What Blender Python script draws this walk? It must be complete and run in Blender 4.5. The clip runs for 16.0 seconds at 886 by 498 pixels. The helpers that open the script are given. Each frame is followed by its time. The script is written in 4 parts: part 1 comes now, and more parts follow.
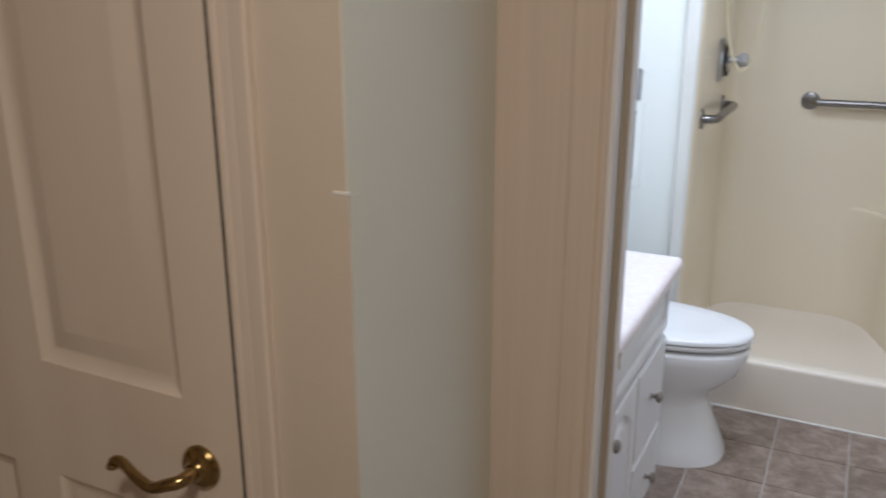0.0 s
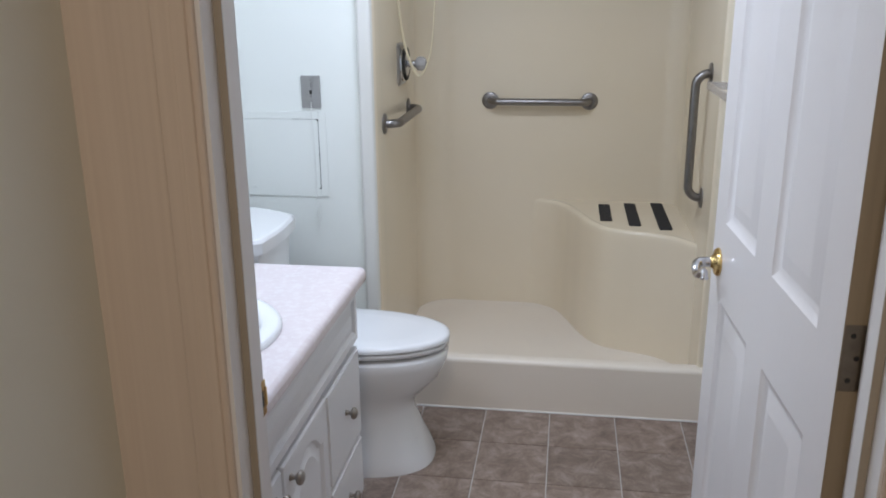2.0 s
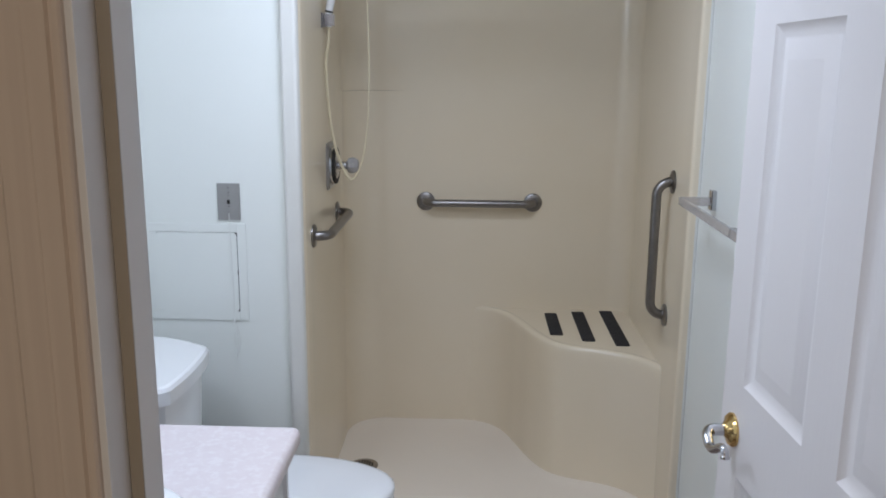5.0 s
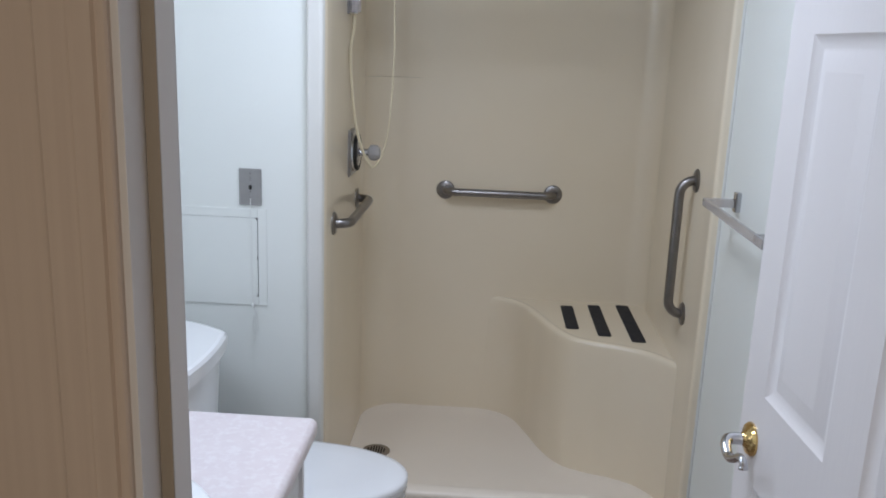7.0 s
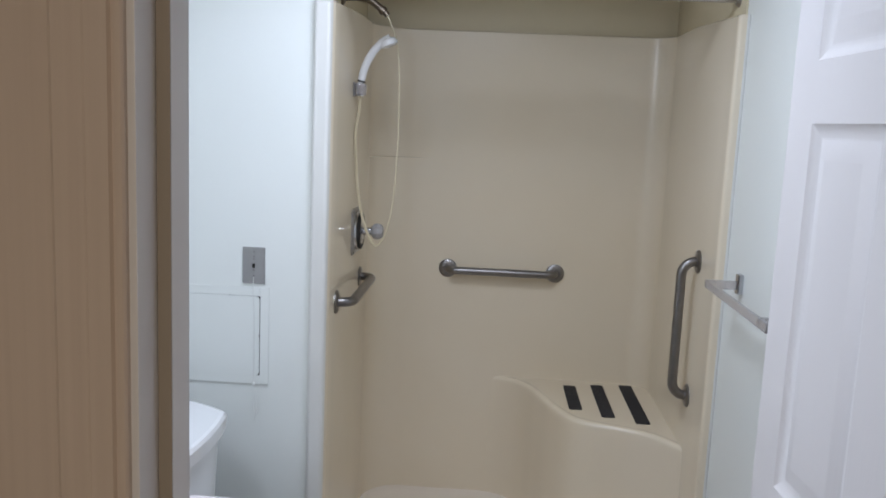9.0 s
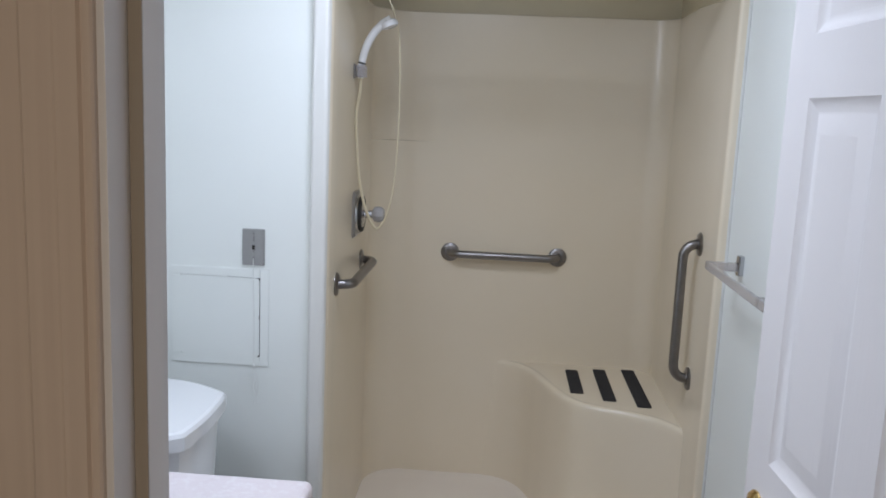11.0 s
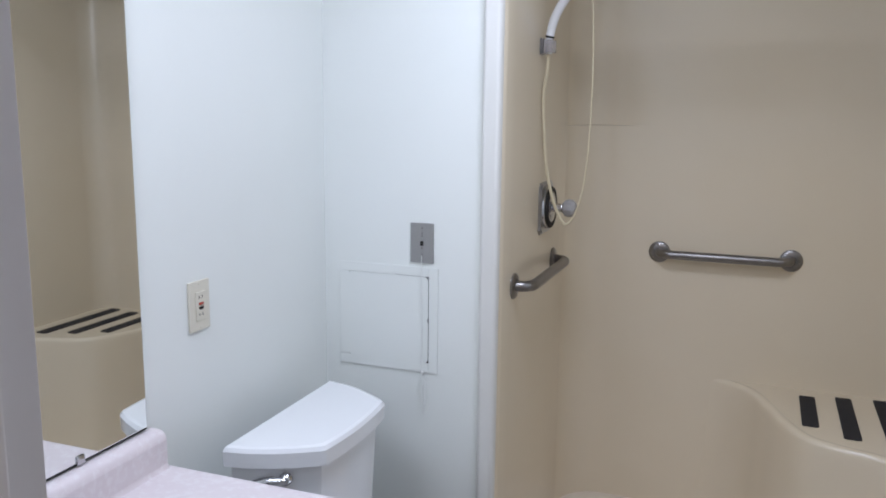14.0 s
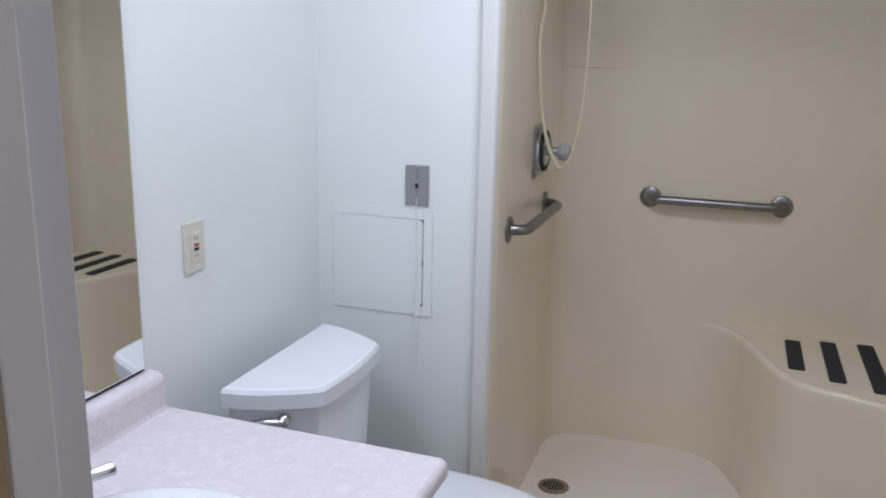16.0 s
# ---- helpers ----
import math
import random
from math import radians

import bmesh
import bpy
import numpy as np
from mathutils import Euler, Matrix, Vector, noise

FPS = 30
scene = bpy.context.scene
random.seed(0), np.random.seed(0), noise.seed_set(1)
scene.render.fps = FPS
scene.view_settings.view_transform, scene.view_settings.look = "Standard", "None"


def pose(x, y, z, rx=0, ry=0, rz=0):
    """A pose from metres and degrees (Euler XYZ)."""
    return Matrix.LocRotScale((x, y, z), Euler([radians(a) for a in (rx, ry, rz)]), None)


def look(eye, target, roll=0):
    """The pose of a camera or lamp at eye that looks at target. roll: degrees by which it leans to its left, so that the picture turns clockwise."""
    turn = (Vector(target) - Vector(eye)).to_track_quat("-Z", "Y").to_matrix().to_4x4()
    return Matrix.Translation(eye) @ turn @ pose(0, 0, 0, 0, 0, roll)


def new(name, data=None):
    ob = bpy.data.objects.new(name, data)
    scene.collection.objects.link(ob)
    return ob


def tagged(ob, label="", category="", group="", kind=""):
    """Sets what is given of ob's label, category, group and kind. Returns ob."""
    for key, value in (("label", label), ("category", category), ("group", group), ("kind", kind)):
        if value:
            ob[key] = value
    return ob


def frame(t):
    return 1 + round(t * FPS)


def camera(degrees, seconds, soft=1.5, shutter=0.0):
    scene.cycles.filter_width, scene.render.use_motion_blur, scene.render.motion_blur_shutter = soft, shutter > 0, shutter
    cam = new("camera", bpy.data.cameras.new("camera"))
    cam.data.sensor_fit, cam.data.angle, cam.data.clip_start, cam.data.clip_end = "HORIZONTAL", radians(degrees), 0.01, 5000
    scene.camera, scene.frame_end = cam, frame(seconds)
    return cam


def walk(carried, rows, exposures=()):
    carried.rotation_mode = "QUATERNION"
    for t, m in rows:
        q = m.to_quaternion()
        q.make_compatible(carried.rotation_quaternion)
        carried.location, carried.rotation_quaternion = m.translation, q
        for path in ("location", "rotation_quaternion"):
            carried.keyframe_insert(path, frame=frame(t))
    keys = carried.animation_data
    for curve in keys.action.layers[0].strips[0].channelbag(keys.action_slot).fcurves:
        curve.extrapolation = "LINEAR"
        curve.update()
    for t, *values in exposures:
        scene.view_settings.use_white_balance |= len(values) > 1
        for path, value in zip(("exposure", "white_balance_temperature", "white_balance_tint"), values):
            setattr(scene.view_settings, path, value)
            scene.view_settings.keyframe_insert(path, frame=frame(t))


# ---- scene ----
cam = camera(55.8, 16.0, soft=1.8, shutter=0.4)
PATH = [
    (0, (0.591, -3.076, 1.514), (-0.265, -1.367, 0.921), -0.1),
    (0.5, (0.64, -3.047, 1.506), (-0.005, -1.247, 0.921), -0.7),
    (1, (0.694, -3.016, 1.511), (0.242, -1.151, 0.947), -1.0),
    (1.5, (0.718, -2.97, 1.497), (0.42, -1.076, 0.929), -0.9),
    (2, (0.727, -2.905, 1.505), (0.444, -1.012, 0.926), -0.5),
    (2.5, (0.71, -2.734, 1.525), (0.453, -0.833, 0.959), -0.2),
    (3, (0.71, -2.615, 1.548), (0.435, -0.706, 1.02), 0.6),
    (3.5, (0.706, -2.563, 1.562), (0.502, -0.636, 1.064), 2.4),
    (4, (0.621, -2.541, 1.561), (0.502, -0.589, 1.144), 1.1),
    (4.5, (0.576, -2.526, 1.557), (0.528, -0.576, 1.117), -0.3),
    (4.7, (0.576, -2.525, 1.574), (0.521, -0.57, 1.154), -0.0),
    (7, (0.553, -2.514, 1.625), (0.454, -0.573, 1.155), 2.2),
    (7.5, (0.533, -2.507, 1.641), (0.43, -0.543, 1.279), 2.6),
    (8, (0.542, -2.519, 1.639), (0.432, -0.541, 1.363), 2.7),
    (8.5, (0.548, -2.517, 1.638), (0.425, -0.542, 1.346), 2.6),
    (9, (0.547, -2.515, 1.641), (0.437, -0.54, 1.345), 2.5),
    (11.3, (0.578, -2.507, 1.617), (0.445, -0.539, 1.282), 2.4),
    (11.5, (0.585, -2.479, 1.625), (0.45, -0.516, 1.269), 2.2),
    (12, (0.701, -2.419, 1.602), (0.451, -0.471, 1.223), 1.6),
    (12.5, (0.763, -2.364, 1.563), (0.183, -0.476, 1.248), 4.0),
    (13, (0.721, -2.239, 1.574), (0.052, -0.392, 1.2), 1.5),
    (13.5, (0.705, -2.167, 1.581), (0.01, -0.329, 1.208), 0.7),
    (14, (0.708, -2.162, 1.576), (0.008, -0.321, 1.23), 0.6),
    (14.5, (0.713, -2.168, 1.575), (0.001, -0.337, 1.202), 0.5),
    (15, (0.701, -2.167, 1.566), (-0.016, -0.338, 1.192), 0.8),
    (15.5, (0.709, -2.193, 1.551), (-0.027, -0.384, 1.12), 0.8),
    (16, (0.655, -2.165, 1.563), (0.018, -0.329, 1.092), 1.3),
]
walk(cam, [(t, look(eye, target, roll)) for t, eye, target, roll in PATH],
     [(0, 0.40, 6280, 10), (1, 0.31, 6200, 11), (1.5, 0.17, 6120, 11.5), (2, 0.17, 6350, 10.5), (2.5, 0.0, 6350, 11), (3, -0.08, 6290, 11), (3.5, -0.10, 6280, 11),
      (8.5, -0.08, 6370, 11.5), (12, -0.05, 6360, 12.5), (13.5, -0.01, 6380, 14.5), (16, -0.10, 6360, 14.5)])

# ---- light ----
def lamp(name, kind, energy, colour, matrix, size=0.3, size_y=None):
    data = bpy.data.lights.new(name, kind)
    data.energy, data.color = energy, colour
    if kind == "AREA":
        data.shape, data.size, data.size_y = "RECTANGLE", size, size_y or size
    else:
        data.shadow_soft_size = size
    ob = new(name, data)
    ob.matrix_world = matrix
    return ob


sky = bpy.data.worlds.new("world")
scene.world = sky
sky.use_nodes = True
sky.node_tree.nodes["Background"].inputs["Color"].default_value = (0.75, 0.85, 1.0, 1)
sky.node_tree.nodes["Background"].inputs["Strength"].default_value = 0.12

VANITY_POWER, CEILING_POWER, HALL_POWER = 6.3, 14.2, 14.6
# Both bathroom lamps are out of view, at assumed places.
lamp("unseen_vanity_lamp", "AREA", VANITY_POWER, (0.745, 0.832, 1.0), look((-0.33, -1.28, 2.08), (0.25, -1.0, 0.9)), 0.60, 0.24)
lamp("unseen_bath_lamp", "AREA", CEILING_POWER, (0.745, 0.832, 1.0), look((0.40, -0.64, 2.36), (0.40, -0.64, 0)), 0.44)
# Added hall lamp, out of view, to brighten the hall walls and door.
lamp("unseen_hall_lamp", "AREA", HALL_POWER, (1.0, 0.885, 0.73), look((0.6, -3.3, 2.36), (0.6, -3.3, 0)), 0.28)

# ---- materials ----
MATERIALS = {}


def material(name, colour, rough=0.5, metal=0.0, second=None, scale=6.0, amount=0.5, bump=0.0, bump_scale=120.0,
             stretch=(1, 1, 1), coat=0.0, fleck=None, rough_var=0.08):
    """A surface with broad mottling between two colours, fine grain and fine relief, at real size."""
    mat = bpy.data.materials.new(name)
    mat.use_nodes = True
    nodes, links = mat.node_tree.nodes, mat.node_tree.links
    shader = nodes["Principled BSDF"]
    coords = nodes.new("ShaderNodeTexCoord")
    mapping = nodes.new("ShaderNodeMapping")
    mapping.inputs["Scale"].default_value = stretch
    links.new(coords.outputs["Object"], mapping.inputs["Vector"])
    broad = nodes.new("ShaderNodeTexNoise")
    broad.inputs["Scale"].default_value, broad.inputs["Detail"].default_value = scale, 6
    links.new(mapping.outputs["Vector"], broad.inputs["Vector"])
    ramp = nodes.new("ShaderNodeValToRGB")
    second = second or tuple(c * 0.93 for c in colour)
    ramp.color_ramp.elements[0].position, ramp.color_ramp.elements[1].position = 0.5 - amount / 2, 0.5 + amount / 2
    ramp.color_ramp.elements[0].color, ramp.color_ramp.elements[1].color = (*second, 1), (*colour, 1)
    links.new(broad.outputs["Fac"], ramp.inputs["Fac"])
    out = ramp.outputs["Color"]
    fine = nodes.new("ShaderNodeTexNoise")
    fine.inputs["Scale"].default_value, fine.inputs["Detail"].default_value = bump_scale, 3
    links.new(mapping.outputs["Vector"], fine.inputs["Vector"])
    if fleck:
        spots = nodes.new("ShaderNodeValToRGB")
        spots.color_ramp.elements[0].position, spots.color_ramp.elements[1].position = 0.48, 0.66
        links.new(fine.outputs["Fac"], spots.inputs["Fac"])
        mix = nodes.new("ShaderNodeMix")
        mix.data_type = "RGBA"
        mix.inputs[7].default_value = (*fleck, 1)
        links.new(spots.outputs["Color"], mix.inputs[0])
        links.new(out, mix.inputs[6])
        out = mix.outputs[2]
    links.new(out, shader.inputs["Base Color"])
    spread = nodes.new("ShaderNodeMapRange")
    spread.inputs["To Min"].default_value, spread.inputs["To Max"].default_value = max(rough - rough_var, 0.02), rough + rough_var
    links.new(broad.outputs["Fac"], spread.inputs["Value"])
    links.new(spread.outputs["Result"], shader.inputs["Roughness"])
    shader.inputs["Metallic"].default_value = metal
    shader.inputs["Coat Weight"].default_value = coat
    if bump:
        relief = nodes.new("ShaderNodeBump")
        relief.inputs["Strength"].default_value, relief.inputs["Distance"].default_value = bump, 0.002
        links.new(fine.outputs["Fac"], relief.inputs["Height"])
        links.new(relief.outputs["Normal"], shader.inputs["Normal"])
    MATERIALS[name] = mat
    return mat


bath_paint = material("bath_paint", (0.815, 0.840, 0.808), 0.42, second=(0.79, 0.814, 0.778), scale=2.5, bump=0.10, bump_scale=160)
hall_paint = material("hall_paint", (0.60, 0.515, 0.435), 0.6, second=(0.565, 0.48, 0.405), scale=3, bump=0.15, bump_scale=180)
alcove_paint = material("alcove_paint", (0.70, 0.61, 0.42), 0.5, scale=3, bump=0.1, bump_scale=160)
ceiling_paint = material("ceiling_paint", (0.80, 0.79, 0.76), 0.8, scale=3, bump=0.3, bump_scale=90)
trim_paint = material("trim_paint", (0.76, 0.74, 0.73), 0.35, second=(0.73, 0.71, 0.70), scale=4, bump=0.08, bump_scale=90, stretch=(1, 1, 0.15))
hall_door = material("hall_door", (0.70, 0.60, 0.525), 0.38, second=(0.63, 0.53, 0.455), scale=7, bump=0.14, bump_scale=150, stretch=(1, 1, 0.08))
raw_wood = material("door_edge", (0.31, 0.235, 0.15), 0.6, second=(0.24, 0.18, 0.11), scale=20, amount=0.5, stretch=(6, 6, 0.2))
# Paler and cooler than hall_paint: the doorway's spill light is put into this colour.
return_lit_paint = material("return_lit_paint", (0.70, 0.70, 0.625), 0.55, second=(0.66, 0.655, 0.58), scale=3, bump=0.15, bump_scale=180)
stop_shade_brown = material("stop_shade_brown", (0.38, 0.325, 0.26), 0.6, second=(0.32, 0.27, 0.21), scale=8, stretch=(6, 6, 0.12))
hall_trim = material("hall_trim", (0.645, 0.54, 0.455), 0.45, second=(0.54, 0.44, 0.365), scale=9, amount=0.9, bump=0.06, bump_scale=140, stretch=(11, 11, 0.16))
door_paint = material("door_paint", (0.79, 0.765, 0.765), 0.33, second=(0.765, 0.74, 0.74), scale=5, bump=0.14, bump_scale=150, stretch=(1, 1, 0.08))
gelcoat = material("gelcoat", (0.780, 0.692, 0.548), 0.21, second=(0.752, 0.656, 0.496), scale=1.6, bump=0.03, bump_scale=40, rough_var=0.06)
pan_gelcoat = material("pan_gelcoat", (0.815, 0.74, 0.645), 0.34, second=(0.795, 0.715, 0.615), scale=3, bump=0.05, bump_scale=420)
porcelain = material("porcelain", (0.84, 0.85, 0.86), 0.08, scale=3, second=(0.82, 0.83, 0.845), rough_var=0.03, coat=0.3)
seat_plastic = material("seat_plastic", (0.84, 0.85, 0.87), 0.2, scale=3)
cabinet_white = material("cabinet_white", (0.80, 0.80, 0.81), 0.35, second=(0.77, 0.77, 0.785), scale=4, bump=0.04)
laminate = material("laminate", (0.73, 0.66, 0.672), 0.33, second=(0.695, 0.62, 0.632), scale=30, amount=0.4, bump_scale=65, fleck=(0.76, 0.705, 0.715))
steel = material("brushed_steel", (0.275, 0.262, 0.255), 0.36, 1.0, second=(0.22, 0.21, 0.205), scale=40, bump=0.08, bump_scale=300)
plate_steel = material("plate_steel", (0.42, 0.415, 0.41), 0.38, 1.0, scale=60, bump=0.05, bump_scale=400)
chrome = material("chrome", (0.56, 0.56, 0.58), 0.17, 1.0, scale=8, rough_var=0.04)
nickel = material("aged_nickel", (0.36, 0.33, 0.30), 0.32, 1.0, scale=60)
brass = material("brass", (0.72, 0.52, 0.22), 0.16, 1.0, second=(0.62, 0.42, 0.17), scale=30)
dark_brass = material("antique_brass", (0.42, 0.29, 0.13), 0.17, 1.0, second=(0.25, 0.165, 0.07), scale=24)
bronze = material("bronze", (0.25, 0.20, 0.145), 0.38, 0.95, second=(0.18, 0.14, 0.10), scale=50)
pipe_bronze = material("pipe_bronze", (0.20, 0.165, 0.13), 0.32, 1.0, second=(0.14, 0.115, 0.09), scale=50)
rubber = material("black_grip", (0.018, 0.018, 0.022), 0.85, scale=30, bump=0.5, bump_scale=700)
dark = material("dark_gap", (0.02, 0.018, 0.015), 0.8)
strip_plastic = material("strip_plastic", (0.715, 0.71, 0.675), 0.35, second=(0.69, 0.68, 0.64), scale=6)
grime = material("grime", (0.42, 0.33, 0.20), 0.7, second=(0.52, 0.43, 0.29), scale=25)
hose_plastic = material("hose_plastic", (0.66, 0.58, 0.40), 0.35, scale=20)
white_plastic = material("white_plastic", (0.80, 0.80, 0.80), 0.25, scale=10)
almond_plastic = material("almond_plastic", (0.72, 0.68, 0.57), 0.35, scale=12)
red_plastic = material("red_button", (0.45, 0.07, 0.04), 0.4)
cord_cotton = material("cord_cotton", (0.79, 0.80, 0.77), 0.8, scale=200)
caulk = material("caulk", (0.76, 0.74, 0.71), 0.5, scale=20)
grout = material("grout", (0.60, 0.57, 0.54), 0.7, scale=30, second=(0.50, 0.47, 0.44))
carpet = material("carpet", (0.30, 0.26, 0.22), 0.95, scale=8, bump=0.7, bump_scale=350)
lamp_glass = bpy.data.materials.new("lamp_glass")
lamp_glass.use_nodes = True
lamp_glass.node_tree.nodes["Principled BSDF"].inputs["Emission Color"].default_value = (1, 0.98, 0.95, 1)
lamp_glass.node_tree.nodes["Principled BSDF"].inputs["Emission Strength"].default_value = 2.0

mirror_glass = bpy.data.materials.new("mirror_glass")
mirror_glass.use_nodes = True
_s = mirror_glass.node_tree.nodes["Principled BSDF"]
_s.inputs["Base Color"].default_value = (0.86, 0.88, 0.87, 1)
_s.inputs["Metallic"].default_value, _s.inputs["Roughness"].default_value = 1.0, 0.015

clear_plastic = bpy.data.materials.new("clear_acrylic")
clear_plastic.use_nodes = True
_s = clear_plastic.node_tree.nodes["Principled BSDF"]
_s.inputs["Base Color"].default_value = (0.70, 0.665, 0.66, 1)
_s.inputs["Transmission Weight"].default_value, _s.inputs["Roughness"].default_value = 0.7, 0.1
_s.inputs["IOR"].default_value = 1.49

knob_plastic = bpy.data.materials.new("frosted_acrylic")
knob_plastic.use_nodes = True
_s = knob_plastic.node_tree.nodes["Principled BSDF"]
_s.inputs["Base Color"].default_value = (0.50, 0.49, 0.49, 1)
_s.inputs["Transmission Weight"].default_value, _s.inputs["Roughness"].default_value = 0.35, 0.12


def tile_material():
    """Slate-look vinyl: cloudy browns and greys, each tile its own piece of the pattern."""
    mat = bpy.data.materials.new("slate_vinyl")
    mat.use_nodes = True
    nodes, links = mat.node_tree.nodes, mat.node_tree.links
    shader = nodes["Principled BSDF"]
    coords, info = nodes.new("ShaderNodeTexCoord"), nodes.new("ShaderNodeObjectInfo")
    shift = nodes.new("ShaderNodeVectorMath")
    shift.operation = "MULTIPLY_ADD"
    links.new(info.outputs["Random"], shift.inputs[0])
    shift.inputs[1].default_value = (37, 23, 11)
    links.new(coords.outputs["Object"], shift.inputs[2])
    clouds = nodes.new("ShaderNodeTexNoise")
    clouds.inputs["Scale"].default_value, clouds.inputs["Detail"].default_value = 13, 10
    clouds.inputs["Roughness"].default_value, clouds.inputs["Distortion"].default_value = 0.76, 0.5
    links.new(shift.outputs[0], clouds.inputs["Vector"])
    ramp = nodes.new("ShaderNodeValToRGB")
    ramp.color_ramp.elements[0].position, ramp.color_ramp.elements[1].position = 0.30, 0.72
    ramp.color_ramp.elements[0].color = (0.120, 0.082, 0.064, 1)
    ramp.color_ramp.elements[1].color = (0.455, 0.365, 0.318, 1)
    mid = ramp.color_ramp.elements.new(0.5)
    mid.color = (0.25, 0.186, 0.150, 1)
    links.new(clouds.outputs["Fac"], ramp.inputs["Fac"])
    tone = nodes.new("ShaderNodeMapRange")
    tone.inputs["To Min"].default_value, tone.inputs["To Max"].default_value = 0.86, 1.12
    links.new(info.outputs["Random"], tone.inputs["Value"])
    value = nodes.new("ShaderNodeHueSaturation")
    links.new(tone.outputs["Result"], value.inputs["Value"])
    links.new(ramp.outputs["Color"], value.inputs["Color"])
    links.new(value.outputs["Color"], shader.inputs["Base Color"])
    shader.inputs["Roughness"].default_value = 0.42
    relief = nodes.new("ShaderNodeBump")
    relief.inputs["Strength"].default_value, relief.inputs["Distance"].default_value = 0.35, 0.002
    links.new(clouds.outputs["Fac"], relief.inputs["Height"])
    links.new(relief.outputs["Normal"], shader.inputs["Normal"])
    return mat


slate = tile_material()


# ---- mesh helpers ----
def finish(name, bm, mat, smooth=True, angle=35, flats=True):
    bmesh.ops.recalc_face_normals(bm, faces=bm.faces)
    data = bpy.data.meshes.new(name)
    bm.to_mesh(data)
    bm.free()
    data.materials.append(mat)
    if smooth:
        for face in data.polygons:
            face.use_smooth = True
        data.set_sharp_from_angle(angle=radians(angle))
        for face in data.polygons:
            if flats and max(abs(c) for c in face.normal) > 0.99995 and face.area > 4e-4:
                face.use_smooth = False
    return new(name, data)


def part(name, bm, mat, parent, label="", smooth=True, angle=35, flats=True):
    ob = finish(name, bm, mat, smooth, angle, flats)
    ob.parent = parent
    if parent.type == "EMPTY":
        ob.matrix_parent_inverse = Matrix.Translation(-parent.location)
    return tagged(ob, label)


def thing(name, label, category, base, group=""):
    ob = new(name)
    ob.location, ob.empty_display_size = base, 0.05
    return tagged(ob, label, category, group)


def structure(name, bm, mat, label, category, smooth=False):
    return tagged(finish(name, bm, mat, smooth), label, category, kind="structure")


def box(bm, x0, x1, y0, y1, z0, z1, bevel=0.0, segments=2):
    made = bmesh.ops.create_cube(bm, size=1)["verts"]
    for v in made:
        v.co = Vector((x0 + (v.co.x + 0.5) * (x1 - x0), y0 + (v.co.y + 0.5) * (y1 - y0), z0 + (v.co.z + 0.5) * (z1 - z0)))
    if bevel:
        edges = list({e for v in made for e in v.link_edges})
        bmesh.ops.bevel(bm, geom=edges, offset=bevel, segments=segments, profile=0.6, affect="EDGES")
    return bm


def boxed(*args, **kw):
    return box(bmesh.new(), *args, **kw)


def loft(bm, rings, closed=True, caps=True):
    """Joins rings of points, each of the same count, into a skin."""
    rows = [[bm.verts.new(p) for p in ring] for ring in rings]
    count = len(rows[0])
    for a, b in zip(rows, rows[1:]):
        for i in range(count if closed else count - 1):
            j = (i + 1) % count
            bm.faces.new((a[i], a[j], b[j], b[i]))
    if caps and closed:
        bm.faces.new(rows[0])
        bm.faces.new(rows[-1])
    return bm


def smooth_path(points, steps=8):
    """A Catmull-Rom curve through a few points."""
    pts = [Vector(p) for p in points]
    pts = [2 * pts[0] - pts[1], *pts, 2 * pts[-1] - pts[-2]]
    out = []
    for a, b, c, d in zip(pts, pts[1:], pts[2:], pts[3:]):
        for k in range(steps):
            t = k / steps
            out.append(0.5 * (2 * b + (c - a) * t + (2 * a - 5 * b + 4 * c - d) * t * t + (3 * b - a - 3 * c + d) * t ** 3))
    return out + [pts[-2]]


def tube(bm, path, radius, sides=14, flat=1.0):
    """A round bar along a path; radius may be a number or one for each point. flat squeezes it."""
    path = [Vector(p) for p in path]
    rings, side = [], None
    for i, p in enumerate(path):
        ahead = (path[min(i + 1, len(path) - 1)] - path[max(i - 1, 0)]).normalized()
        if side is None:
            side = ahead.orthogonal().normalized()
        side = (side - ahead * side.dot(ahead)).normalized()
        up = ahead.cross(side)
        r = radius[i] if isinstance(radius, (list, tuple)) else radius
        rings.append([p + r * (math.cos(a) * side + flat * math.sin(a) * up) for a in (2 * math.pi * k / sides for k in range(sides))])
    return loft(bm, rings)


def lathe(bm, profile, centre, axis, sides=28):
    """Turns (radius, height) pairs round an axis that starts at centre."""
    axis = Vector(axis).normalized()
    side = axis.orthogonal().normalized()
    up = axis.cross(side)
    c = Vector(centre)
    rings = [[c + axis * h + max(r, 1e-4) * (math.cos(a) * side + math.sin(a) * up) for a in (2 * math.pi * k / sides for k in range(sides))]
             for r, h in profile]
    return loft(bm, rings)


def superellipse(cx, cy, a, b, z, power=2.4, count=40, front=None):
    """A rounded outline; front gives another half length towards +x."""
    out = []
    for k in range(count):
        t = 2 * math.pi * k / count
        c, s = math.cos(t), math.sin(t)
        half = front if (front and c > 0) else a
        out.append(Vector((cx + half * math.copysign(abs(c) ** (2 / power), c), cy + b * math.copysign(abs(s) ** (2 / power), s), z)))
    return out


# ---- the plan ----
WEST, EAST = -0.487, 1.256          # the bathroom's side walls
SOUTH_IN, SOUTH_OUT = -1.760, -1.874  # the wall with the doorway, bathroom side and hall side
JAMB_W, JAMB_E = 0.2685, 1.146       # the doorway between its jambs
HALL_W, HALL_STEP = 0.081, -2.297   # the short return wall in the hall and the wall that it meets
CEIL = 2.42
